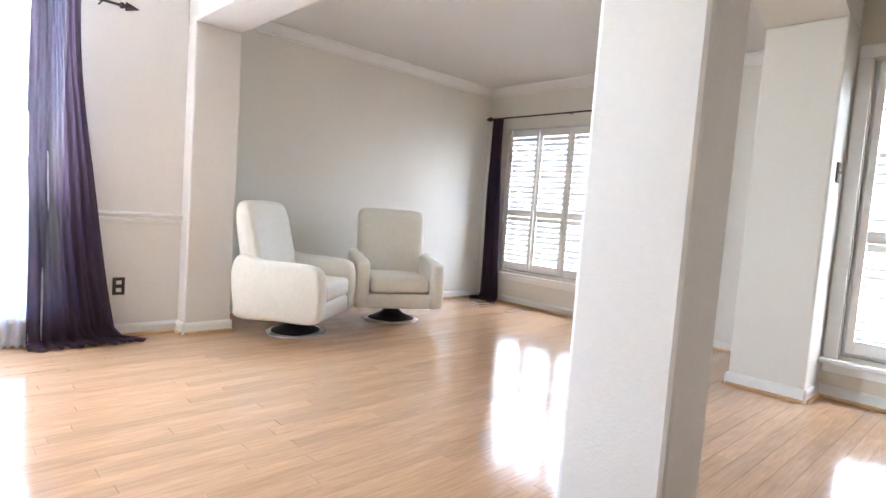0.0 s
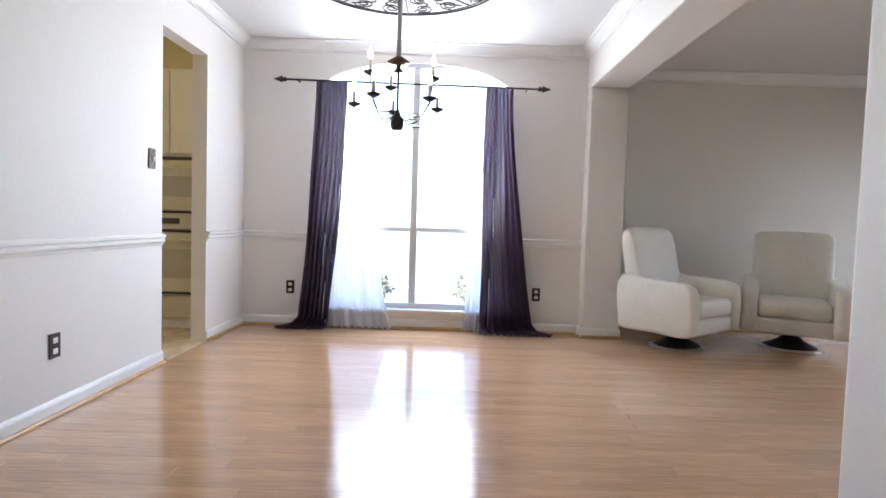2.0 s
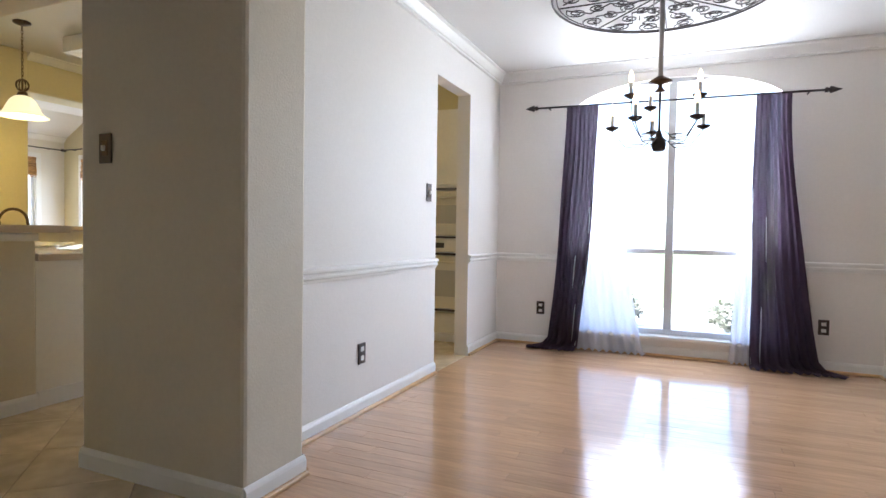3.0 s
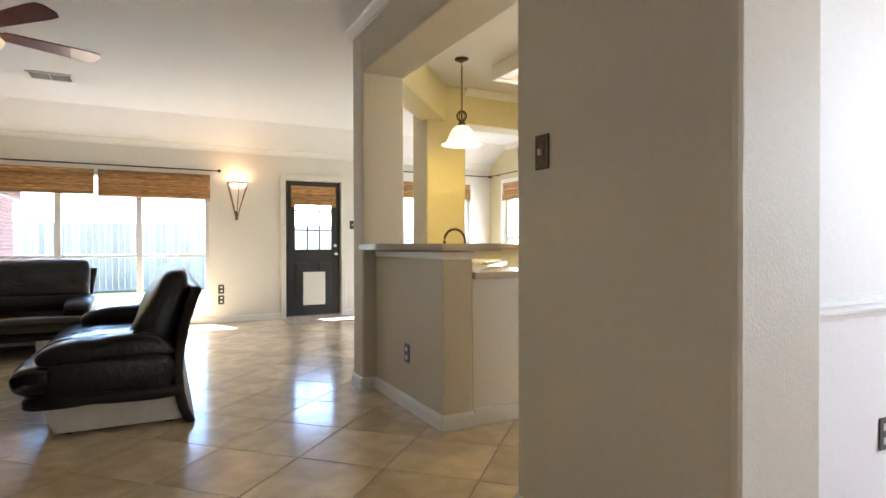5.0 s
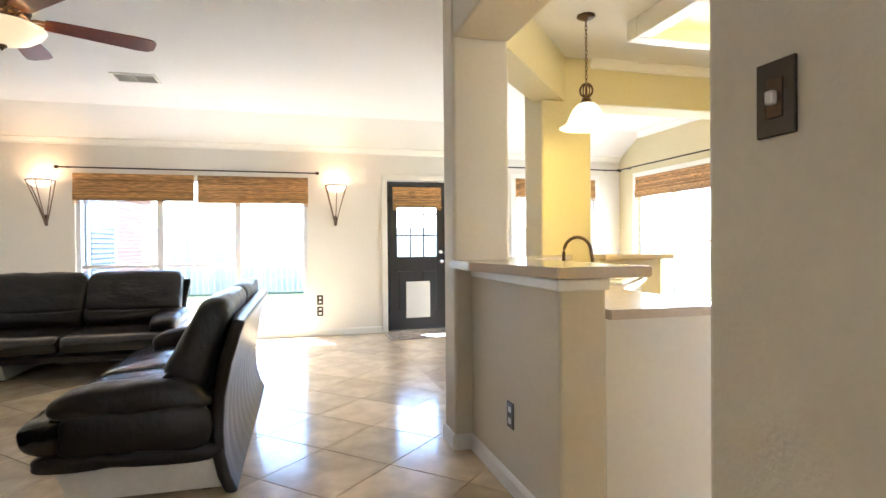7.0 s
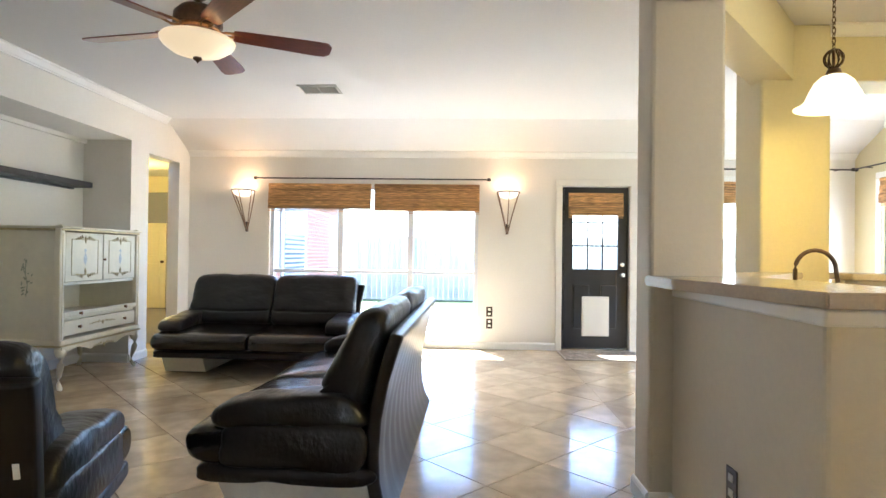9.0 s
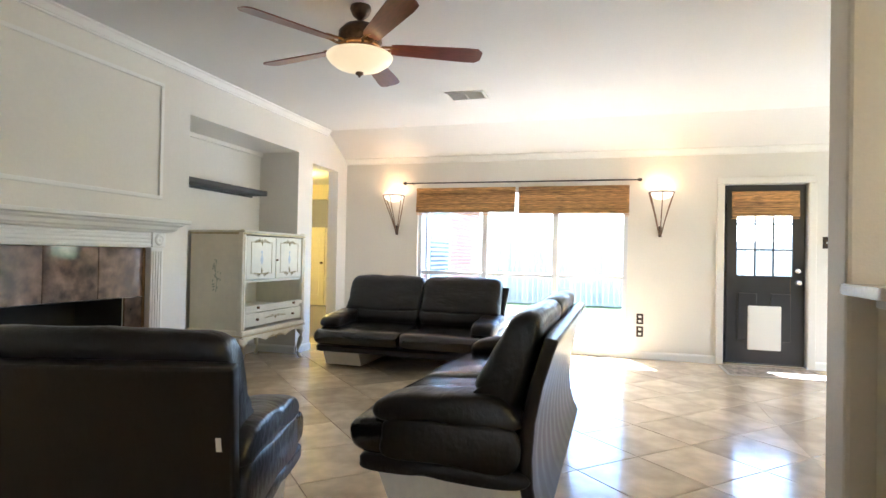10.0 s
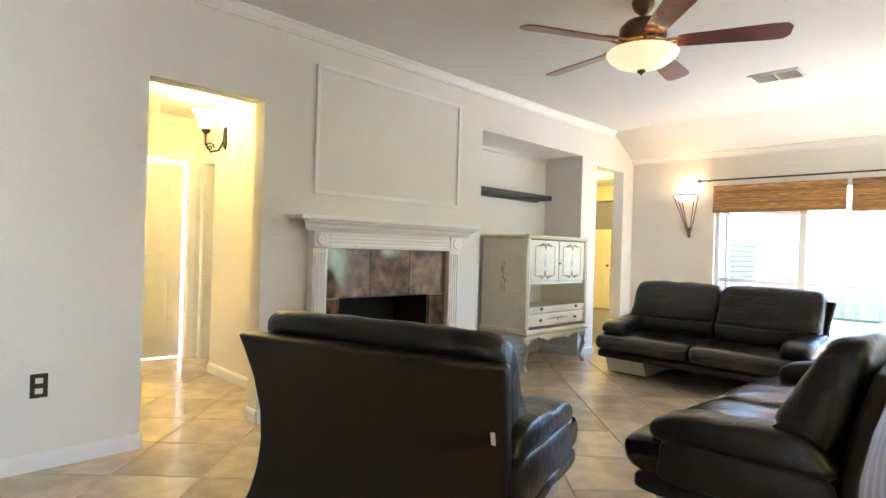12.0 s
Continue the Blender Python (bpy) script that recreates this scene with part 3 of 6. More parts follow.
sill(w4, "x", 4.74, 4.835, -1.56, 0.36, 0.188)
sill(w1, "y", 8.26, 8.335, -2.28, 0.47, 0.198)
sill(w5, "y", -6.01, -5.92, 3.02, 4.93, 0.37)
sill(w6, "y", -5.26, -5.16, 0.62, 1.29, 0.27)
for nm, pr, bx in (("apron", w5, (3.04, 4.91, -5.978, -5.96, 0.28, 0.335)), ("apron", w6, (0.64, 1.27, -5.218, -5.20, 0.18, 0.235)), ("casing", w6, (1.195, 1.275, -5.218, -5.198, 0.27, 2.25)), ("casing", w6, (0.635, 0.715, -5.218, -5.198, 0.27, 2.25)), ("casing", w6, (0.635, 1.275, -5.218, -5.198, 2.252, 2.335)),
                   ("casing", w3, (5.03, 5.048, 7.86, 7.93, 0.45, 2.12)), ("casing", w3, (5.03, 5.048, 6.17, 6.24, 0.45, 2.12)), ("casing", w3, (5.03, 5.048, 6.17, 7.93, 2.125, 2.195)),
                   ("casing", w2, (4.63, 4.70, 8.282, 8.298, 0.42, 2.12)), ("casing", w2, (3.27, 3.34, 8.282, 8.298, 0.42, 2.12)), ("casing", w2, (3.27, 4.70, 8.282, 8.298, 2.125, 2.195))):
    part(nm, box(*bx, 0.005), TRIM, pr)


def shutters(name, u0, u1, z0, z1, y, leaves, tilt, label):
    """Plantation shutters: each leaf a frame with tilted louvres."""
    th = thing(name, label, "shutters", pose(0, y, 0))
    w = (u1 - u0) / leaves
    lou = box(0, 1, -0.004, 0.004, -0.028, 0.028, 0.003)
    me = None
    for k in range(leaves):
        a, e = u0 + k * w + 0.003, u0 + (k + 1) * w - 0.003
        leaf = part("leaf", box(a, a + 0.045, -0.014, 0.014, z0, z1, 0.004), TRIM, th)
        part("stile", box(e - 0.045, e, -0.014, 0.014, z0, z1, 0.004), TRIM, leaf)
        mid = z0 + (z1 - z0) * 0.41
        for lo, hi in ((z0, z0 + 0.09), (mid - 0.04, mid + 0.04), (z1 - 0.08, z1)):
            part("rail", box(a + 0.046, e - 0.046, -0.013, 0.013, lo, hi, 0.004), TRIM, leaf)
        for lo, hi in ((z0 + 0.09, mid - 0.04), (mid + 0.04, z1 - 0.08)):
            n = int((hi - lo) / 0.058)
            for i in range(n):
                z = lo + (i + 0.5) * (hi - lo) / n
                m = Matrix.Translation((a + 0.047, 0, z)) @ Matrix.Rotation(radians(tilt), 4, "X") @ Matrix.Diagonal((e - a - 0.094, 1, 1, 1))
                if me is None:
                    ob = part("slat", lou, TRIM, leaf, m=m)
                    me = ob.data
                else:
                    ob = new("slat", me)
                    ob.parent, ob.matrix_basis = leaf, m
    return th


shutters("shutters", 3.11, 4.85, 0.42, 2.08, -6.005, 4, 24, "white plantation shutters with half-open louvres in the living room")
shutters("shutters", 0.74, 1.17, 0.32, 2.22, -5.26, 1, 24, "white plantation shutters on the entrance sidelight")

# black back door
door = tagged(new("door_1"), "black half-glazed back door with a pet flap and bamboo shade", "door", kind="structure")
leaf = bmesh.new()
slab_wall("", "y", 8.335, 8.375, 1.51, 2.29, 0.03, 2.04, [(1.62, 2.18, 1.02, 1.90)], DOORPAINT, bm=leaf)
leaf = part("leaf", leaf, DOORPAINT, door)
for x0, x1 in ((1.63, 1.83), (1.97, 2.17)):
    part("panel", box(x0, x1, 8.322, 8.338, 0.28, 0.82, 0.012, 2), DOORPAINT, leaf)
p = part("pane", box(1.62, 2.18, 8.353, 8.357, 1.02, 1.90), GLASS, leaf)
p.visible_shadow = False
for x in (1.807, 1.993):
    part("glazing_bar", box(x - 0.010, x + 0.010, 8.338, 8.352, 1.02, 1.90, 0.003), DOORPAINT, leaf)
for z in (1.313, 1.607):
    part("glazing_bar", box(1.62, 2.18, 8.336, 8.350, z - 0.010, z + 0.010, 0.003), DOORPAINT, leaf)
part("pet_flap", box(1.735, 2.075, 8.312, 8.334, 0.18, 0.68, 0.012, 3), SOCKET, leaf, "white plastic pet door flap")
part("knob", lathe([(0, 0), (0.03, 0.002), (0.032, 0.008), (0.012, 0.014), (0.012, 0.03), (0.026, 0.04), (0.028, 0.055), (0.018, 0.066), (0, 0.068)], 16), CHROME, leaf, "polished knob", True, Matrix.Translation((2.235, 8.335, 0.95)) @ Matrix.Rotation(radians(90), 4, "X"))
part("deadbolt", lathe([(0, 0), (0.03, 0.002), (0.03, 0.012), (0.02, 0.02), (0, 0.022)], 16), CHROME, leaf, "polished deadbolt", True, Matrix.Translation((2.235, 8.335, 1.08)) @ Matrix.Rotation(radians(90), 4, "X"))
for z in (0.3, 1.05, 1.8):
    part("hinge", box(1.495, 1.51, 8.325, 8.337, z - 0.045, z + 0.045, 0.003), BLACK, door)
for bx in ((1.40, 1.478, 8.278, 8.298, 0, 2.06), (2.322, 2.40, 8.278, 8.298, 0, 2.06), (1.40, 2.40, 8.278, 8.298, 2.062, 2.14)):
    part("casing", box(*bx, 0.006), PAINT, door)
# strips added behind the leaf to block daylight leaking round its edges
for bx in ((1.482, 1.522, 8.377, 8.42, 0.03, 2.055), (2.278, 2.318, 8.377, 8.42, 0.03, 2.055), (1.524, 2.276, 8.377, 8.42, 2.025, 2.055)):
    part("door_stop", box(*bx, 0.003), DOORPAINT, door)
part("threshold", box(1.48, 2.32, 8.27, 8.43, 0.0, 0.028, 0.008), CHROME, door)
part("cord", rod_between((2.16, 8.325, 1.0), (2.16, 8.325, 0.66), 0.003, 6), BRONZE, door)


def bamboo_shade(u0, u1, z0, z1, y, label, axis="y", slant=0.0):
    """A folded woven shade: overlapping slat bundles with a ragged lower edge."""
    th = thing("bamboo_shade", label, "window shade")
    rng = random.Random(int(u0 * 100) + 7)

    def bar(nm, lo, hi, d0, d1, material=BAMBOO):
        b = box(u0, u1, y - d1, y - d0, lo, hi, 0.004) if axis == "y" else box(y - d1, y - d0, u0, u1, lo, hi, 0.004)
        return part(nm, b, material, th)
    bar("headrail", z1 - 0.03, z1, 0.0, 0.03)
    h = (z1 - z0) / 3
    for k in range(3):
        f = bar("fold", z1 - 0.005 - (k + 1) * h, z1 - 0.005 - k * h + 0.012, 0.004 + 0.004 * k, 0.022 + 0.009 * k)
        for i in range(9):
            z = z1 - 0.01 - (k + (i + 0.5) / 9) * h + rng.uniform(-0.004, 0.004)
            o = 0.0225 + 0.009 * k
            a = u0 + rng.uniform(0, 0.05) * (u1 - u0)
            e = u1 - rng.uniform(0, 0.05) * (u1 - u0)
            t = rng.uniform(0.003, 0.0065)
            b = box(a, e, y - o - 0.003, y - o, z - t, z + t) if axis == "y" else box(y - o - 0.003, y - o, a, e, z - t, z + t)
            part("reed", b, BAMBOO, f)
    for i in range(2):
        bar("hem_reed", z0 - 0.02 - 0.018 * i, z0 - 0.012 - 0.018 * i, 0.012, 0.03)
    return th


bamboo_shade(-2.25, -0.93, 1.75, 2.06, 8.295, "woven bamboo shade rolled up over the big window")
bamboo_shade(-0.89, 0.44, 1.73, 2.06, 8.295, "woven bamboo shade drawn up over the big window")
bamboo_shade(1.56, 2.24, 1.70, 1.97, 8.332, "small woven bamboo shade on the back door")
bamboo_shade(3.35, 4.62, 1.86, 2.12, 8.298, "woven bamboo shade on the nook window")
bamboo_shade(6.25, 7.85, 1.84, 2.12, 5.045, "woven bamboo shade on the nook's side window", "x")


def curtain_rod(a, c, label, finial, brackets):
    th = thing("curtain_rod", label, "curtain rod")
    a, c = Vector(a), Vector(c)
    part("rod", rod_between(a, c, 0.009, 10), IRON, th, smooth=True)
    d = (c - a).normalized()
    for p, s in ((a, -1), (c, 1)):
        if finial == "arrow":
            pts = [(p + d * s * t, r) for t, r in ((0, 0.01), (0.005, 0.02), (0.02, 0.022), (0.03, 0.012), (0.04, 0.03), (0.12, 0.002))]
        else:
            pts = [(p + d * s * t, r) for t, r in ((0, 0.01), (0.004, 0.018), (0.03, 0.022), (0.045, 0.014), (0.05, 0.004))]
        part("finial", tube([q for q, _ in pts], [r for _, r in pts], 12), IRON, th, smooth=True)
    for b, w in brackets:
        part("bracket", rod_between(b, w, 0.006, 8), IRON, th)
    return th


curtain_rod((-2.37, 8.21, 2.125), (0.53, 8.21, 2.12), "thin black iron curtain rod above the big window", "knob", [((-2.3, 8.21, 2.123), (-2.3, 8.30, 2.123)), ((-0.91, 8.21, 2.122), (-0.91, 8.30, 2.122)), ((0.46, 8.21, 2.12), (0.46, 8.30, 2.12))])
curtain_rod((4.70, -1.72, 2.275), (4.70, 0.60, 2.30), "black iron rod with arrow finials over the dining window", "arrow", [((4.70, -1.62, 2.272), (4.80, -1.62, 2.272)), ((4.70, 0.5, 2.298), (4.80, 0.5, 2.298))])
curtain_rod((2.84, -5.88, 2.22), (5.06, -5.88, 2.22), "black iron rod with arrow finials over the living room window", "arrow", [((2.88, -5.88, 2.22), (2.88, -5.98, 2.22)), ((3.98, -5.88, 2.22), (3.98, -5.98, 2.22)), ((5.04, -5.88, 2.22), (5.04, -5.98, 2.22))])
curtain_rod((3.0, 8.2, 2.27), (4.97, 8.2, 2.27), "thin black rod in the nook", "knob", [((3.2, 8.2, 2.27), (3.2, 8.30, 2.27)), ((4.8, 8.2, 2.27), (4.8, 8.30, 2.27))])
curtain_rod((4.95, 8.16, 2.27), (4.95, 5.95, 2.27), "thin black rod on the nook's side wall", "knob", [((4.95, 6.1, 2.27), (5.05, 6.1, 2.27)), ((4.95, 8.0, 2.27), (5.05, 8.0, 2.27))])


def curtain(name, label, axis, top, bottom, c, z1, material, pleats, amp, puddle=0.0, towards=1, floor=0.004, spread=(0.0, 0.0)):
    """Pleated cloth between top (u0, u1) at z1 and bottom (u0, u1) at the floor, bulging with depth and lying on the floor at its foot."""
    b = bmesh.new()
    nu, nv = pleats * 8, 40
    rows = []
    for j in range(nv + 1):
        v = j / nv
        s = v ** 1.6
        a = top[0] + (bottom[0] - top[0]) * s
        e = top[1] + (bottom[1] - top[1]) * s
        if v > 0.93:
            a -= spread[0] * (v - 0.93) / 0.07
            e += spread[1] * (v - 0.93) / 0.07
        row = []
        for i in range(nu + 1):
            u = i / nu
            ph = 2 * math.pi * pleats * u + 0.9 * math.sin(3.1 * u + 2 * v)
            off = (amp * (0.55 + 0.7 * v)) * math.sin(ph) + 0.35 * amp * math.sin(ph * 0.5 + 1.3)
            z = z1 + (floor - z1) * min(1.0, v / 0.965) + (0.006 * math.sin(ph) if v > 0.97 else 0)
            out = off + (puddle * ((v - 0.965) / 0.035) if v > 0.965 else 0.0)
            z = max(z, floor) + (0.012 * (1 + math.sin(ph * 1.7)) if v > 0.965 else 0)
            uu = a + (e - a) * u + 0.006 * math.sin(9 * v + 5 * u)
            row.append(b.verts.new((c - towards * out, uu, z) if axis == "x" else (uu, c - towards * out, z)))
        rows.append(row)
    for r0, r1 in zip(rows, rows[1:]):
        for i in range(nu):
            b.faces.new((r0[i], r0[i + 1], r1[i + 1], r1[i]))
    ob = part(name, b, material, smooth=True)
    m = ob.modifiers.new("thickness", "SOLIDIFY")
    m.thickness = 0.0015
    return tagged(ob, label, "curtain")


curtain("curtain", "gathered aubergine voile curtain at the dining window, pooling on floor", "x", (0.03, 0.33), (0.18, 0.48), 4.70, 2.29, PURPLE, 7, 0.022, 0.14, spread=(0.0, 0.16))
curtain("curtain", "straight aubergine voile curtain by the dining window, pooling on floor", "x", (-1.50, -1.24), (-1.78, -1.26), 4.70, 2.28, PURPLE, 7, 0.022, 0.14, spread=(0.14, 0.0))
curtain("sheer_curtain", "white sheer voile drawn aside under the aubergine curtain", "x", (-0.10, 0.28), (-0.44, 0.28), 4.735, 2.27, VOILE, 7, 0.016, 0.03)
curtain("sheer_curtain", "narrow white sheer voile beside the aubergine curtain", "x", (-1.36, -1.16), (-1.34, -1.10), 4.735, 2.27, VOILE, 4, 0.016, 0.03)
curtain("curtain", "dark aubergine curtain beside the living room shutters, pooling on the floor", "y", (4.88, 5.07), (4.74, 5.05), -5.88, 2.22, PURPLE_DARK, 5, 0.026, 0.10, -1, spread=(0.0, 0.10))
curtain("curtain", "dark aubergine curtain beside the living room window's far edge", "y", (2.90, 3.12), (2.88, 3.10), -5.88, 2.22, PURPLE_DARK, 6, 0.03, 0.10, -1, spread=(0.0, 0.16))

# ---- wall plates ----


def outlet(m, label="dark bronze duplex outlet plate on the wall", n=1, tall=0.125, wide=0.078):
    """A plate facing local -Y, with white socket faces."""
    th = thing("outlet", label, "outlet", m)
    part("plate", box(-wide / 2, wide / 2, -0.007, 0.0, -tall / 2, tall / 2, 0.003), PLATE, th)
    for z in (-0.027, 0.027):
        part("socket", box(-0.017, 0.017, -0.0095, -0.007, z - 0.014, z + 0.014, 0.002), SOCKET, th)
    return th


def switch(m, label, rocker=True):
    th = thing("light_switch", label, "light switch", m)
    part("plate", box(-0.04, 0.04, -0.007, 0.0, -0.065, 0.065, 0.003), PLATE, th)
    part("insert", box(-0.017, 0.017, -0.009, -0.007, -0.034, 0.034, 0.002), BRONZE, th)
    part("toggle", box(-0.008, 0.008, -0.022, -0.009, -0.012, 0.012, 0.003), SOCKET, th, "white toggle lever")
    return th


outlet(pose(4.799, 0.56, 0.365, rz=-90), "dark outlet plate with white sockets under the chair rail")
outlet(pose(4.799, -1.79, 0.365, rz=-90), "dark outlet plate with white sockets near the pilaster")
outlet(pose(2.24, 1.019, 0.36), "dark outlet plate low on the dining wall")
switch(pose(3.15, 1.019, 1.39), "dark light switch beside the kitchen doorway")
switch(pose(1.029, 1.577, 1.44, rz=-90), "bronze light switch plate with a white toggle on taupe wall")
outlet(pose(1.233, 3.30, 0.37, rz=-90), "bronze outlet plate low on the taupe half wall")
outlet(pose(0.58, 8.299, 0.47), "dark outlet plate by the big window")
outlet(pose(0.58, 8.299, 0.32), "dark lower outlet plate by the big window")
outlet(pose(-3.289, 1.84, 0.44, rz=90), "dark outlet plate low on the white wall")
switch(pose(2.50, 8.299, 1.40), "dark switch plate on the wall beside the back door")
switch(pose(1.289, -5.06, 1.50, rz=-90), "bronze switch plate on the wall end by the entrance")
outlet(pose(-3.72, 3.419, 0.40), "small outlet plate low on the hall wall")

# ---- seating ----


def arc(pts, n=6):
    """A smooth closed line through control points (Catmull-Rom)."""
    out = []
    k = len(pts)
    for i in range(k):
        p0, p1, p2, p3 = (Vector(pts[(i + d) % k]) for d in (-1, 0, 1, 2))
        for j in range(n):
            t = j / n
            out.append(tuple(0.5 * ((2 * p1) + (p2 - p0) * t + (2 * p0 - 5 * p1 + 4 * p2 - p3) * t * t + (3 * p1 - p0 - 3 * p2 + p3) * t ** 3)))
    return out


def cushion(outline, x0, x1, puff=0.02, n=6, r=0.035, slices=12, wr=0.0, seed=0):
    """A soft body: a profile in (y, z) swept along x, drawn in at both ends like a stuffed cushion."""
    ring = arc(outline, n)
    cy = sum(p[0] for p in ring) / len(ring)
    cz = sum(p[1] for p in ring) / len(ring)
    b = bmesh.new()
    xs = [0, 0.25 * r, 0.7 * r, 1.4 * r] + [1.4 * r + (x1 - x0 - 2.8 * r) * k / slices for k in range(1, slices)] + [x1 - x0 - 1.4 * r, x1 - x0 - 0.7 * r, x1 - x0 - 0.25 * r, x1 - x0]
    rings = []
    for x in xs:
        d = min(x, x1 - x0 - x)
        t = min(1.0, d / (1.4 * r))
        ins = r * (1 - math.sqrt(max(0.0, 1 - (1 - t) ** 2)))
        u = x / (x1 - x0)
        sw = puff * math.sin(math.pi * u)
        row = []
        for y, z in ring:
            v = Vector((y - cy, z - cz))
            L = max(v.length, 1e-4)
            w = wr * noise.noise(Vector((x * 7 + seed, y * 9, z * 9))) if wr else 0
            v *= (L - ins + sw + w) / L
            row.append(b.verts.new((x0 + x, cy + v.x, cz + v.y)))
        rings.append(row)
    k = len(ring)
    for a, c in zip(rings, rings[1:]):
        for i in range(k):
            j = (i + 1) % k
            b.faces.new((a[i], a[j], c[j], c[i]))
    b.faces.new(rings[0])
    b.faces.new(rings[-1][::-1])
    return b


def leather_sofa(name, label, category, width, seats, arms, m, tag=False, ribs=0.0):
    """Low black leather seat on an ivory plinth; y runs from the back foot (0) to the front (1), x across."""
    th = thing(name, label, category, m, "black leather suite")
    w = width / 2
    for s in (-1, 1):
        a, e = sorted((s * (w - 0.05), s * (w - (0.45 if seats > 1 else 0.3))))
        part("plinth", prism([(0.04, 0.02), (0.75, 0.02), (0.82, 0.17), (0.06, 0.17)], "x", a, e), IVORY, th, "ivory leather end plinth")
        for y in (0.12, 0.68):
            part("foot", box(a + 0.03, e - 0.03, y - 0.02, y + 0.02, 0.0, 0.02, 0.004), BLACK, th)
    part("plinth_rail", box(-w + 0.3, w - 0.3, 0.10, 0.16, 0.03, 0.17, 0.008), IVORY, th, "ivory leather rail under the seat")
    part("lip", cushion([(0.08, 0.17), (0.5, 0.165), (0.86, 0.17), (0.91, 0.205), (0.86, 0.245), (0.5, 0.245), (0.08, 0.245)], -w, w, 0.0, wr=0.004), LEATHER, th, "padded leather band", True)
    sw = width / seats
    for k in range(seats):
        a = -w + k * sw
        part("seat_cushion", cushion([(0.2, 0.25), (0.6, 0.245), (0.9, 0.25), (0.975, 0.32), (0.92, 0.40), (0.6, 0.425), (0.2, 0.42)], a + 0.004, a + sw - 0.004, 0.012, r=0.05, wr=0.012, seed=k * 3.1), LEATHER_SEAT, th, "creased leather seat cushion", True)
        inset = 0.05 if arms else 0.06
        b0 = a + (inset if k == 0 else 0.006)
        b1 = a + sw - (inset if k == seats - 1 else 0.006)
        part("back_cushion", cushion([(0.30, 0.42), (0.362, 0.48), (0.345, 0.552), (0.318, 0.576), (0.318, 0.605), (0.27, 0.70), (0.20, 0.82), (0.13, 0.915), (0.03, 0.925), (0.0, 0.85), (0.06, 0.68), (0.12, 0.5), (0.18, 0.42)], b0, b1, 0.015, r=0.055, wr=0.014, seed=k * 5.7 + 2), LEATHER, th, "plump leather back cushion", True)
    if arms:
        for s in (-1, 1):
            a, e = sorted((s * (w + 0.005), s * (w - 0.22)))
            part("armrest", cushion([(0.12, 0.42), (0.5, 0.415), (0.76, 0.405), (0.835, 0.435), (0.82, 0.49), (0.72, 0.53), (0.5, 0.55), (0.22, 0.565), (0.12, 0.50)], a, e, 0.006, r=0.045, slices=5, wr=0.012, seed=s * 4), LEATHER, th, "rounded leather arm pad", True)
            part("side_panel", cushion([(0.12, 0.24), (0.45, 0.24), (0.76, 0.245), (0.78, 0.34), (0.74, 0.42), (0.45, 0.43), (0.12, 0.43)], *sorted((s * (w + 0.008), s * (w - 0.05))), 0.0, r=0.02, slices=2), LEATHER, th, "leather side panel", True)
    # the curved back shell, narrow at its waist
    b = bmesh.new()
    prof = [(-0.045, 0.0), (-0.005, 0.08), (0.022, 0.18), (0.032, 0.30), (0.022, 0.45), (-0.015, 0.62), (-0.065, 0.77), (-0.09, 0.83)]
    th2 = 0.085
    nx = 96
    outer, inner = [], []
    for i in range(nx + 1):
        u = i / nx
        x = -w - 0.01 + (width + 0.02) * u
        flare = (abs(2 * u - 1) ** 6)
        outer.append([b.verts.new((x * (1 - 0.045 * math.sin(math.pi * min(1, z / 0.83))) + 0, y - ribs * math.sin(11 * math.pi * u) ** 2 * math.sin(math.pi * z / 0.83), z)) for y, z in prof])
        inner.append([b.verts.new((x * (1 - 0.045 * math.sin(math.pi * min(1, z / 0.83))), y + th2 * (1 - 0.25 * flare), z + (0.012 if k > 6 else 0))) for k, (y, z) in enumerate(prof)])
    for g in (outer, inner):
        for c0, c1 in zip(g, g[1:]):
            for k in range(len(prof) - 1):
                b.faces.new((c0[k], c0[k + 1], c1[k + 1], c1[k]))
    for k in range(len(prof) - 1):
        b.faces.new((outer[0][k], outer[0][k + 1], inner[0][k + 1], inner[0][k]))
        b.faces.new((outer[-1][k], outer[-1][k + 1], inner[-1][k + 1], inner[-1][k]))
    for i in range(nx):
        for k in (0, len(prof) - 1):
            b.faces.new((outer[i][k], outer[i + 1][k], inner[i + 1][k], inner[i][k]))
    ob = part("back_shell", b, LEATHER_BACK, th, "curved leather back shell", True)
    mo = ob.modifiers.new("soft", "BEVEL")
    mo.width, mo.segments, mo.limit_method, mo.angle_limit = 0.03, 3, "ANGLE", radians(50)
    if tag:
        part("cloth_tag", box(-0.009, 0.009, -0.002, 0.002, -0.026, 0.026, 0.001), SOCKET, th, "small pale cloth tag", m=Matrix.Translation((w - 0.062, -0.004, 0.55)) @ Matrix.Rotation(radians(12), 4, "X"))
    return th


# B faces west, A faces south, C seen from behind
leather_sofa("loveseat", "black leather loveseat on an ivory plinth before the window", "sofa", 1.84, 2, True, pose(-1.76, 7.32, 0, rz=180))
leather_sofa("loveseat", "black leather loveseat with a ribbed curved back standing free", "sofa", 2.08, 2, True, pose(-0.06, 4.70, 0, rz=89) @ Matrix.Diagonal((1, 0.93, 1, 1)), ribs=0.006)
leather_sofa("armchair", "wide black leather armchair with a curved back shell", "armchair", 1.28, 1, True, pose(-1.60, 2.68, 0, rz=17) @ Matrix.Diagonal((1, 1.04, 0.97, 1)), True)


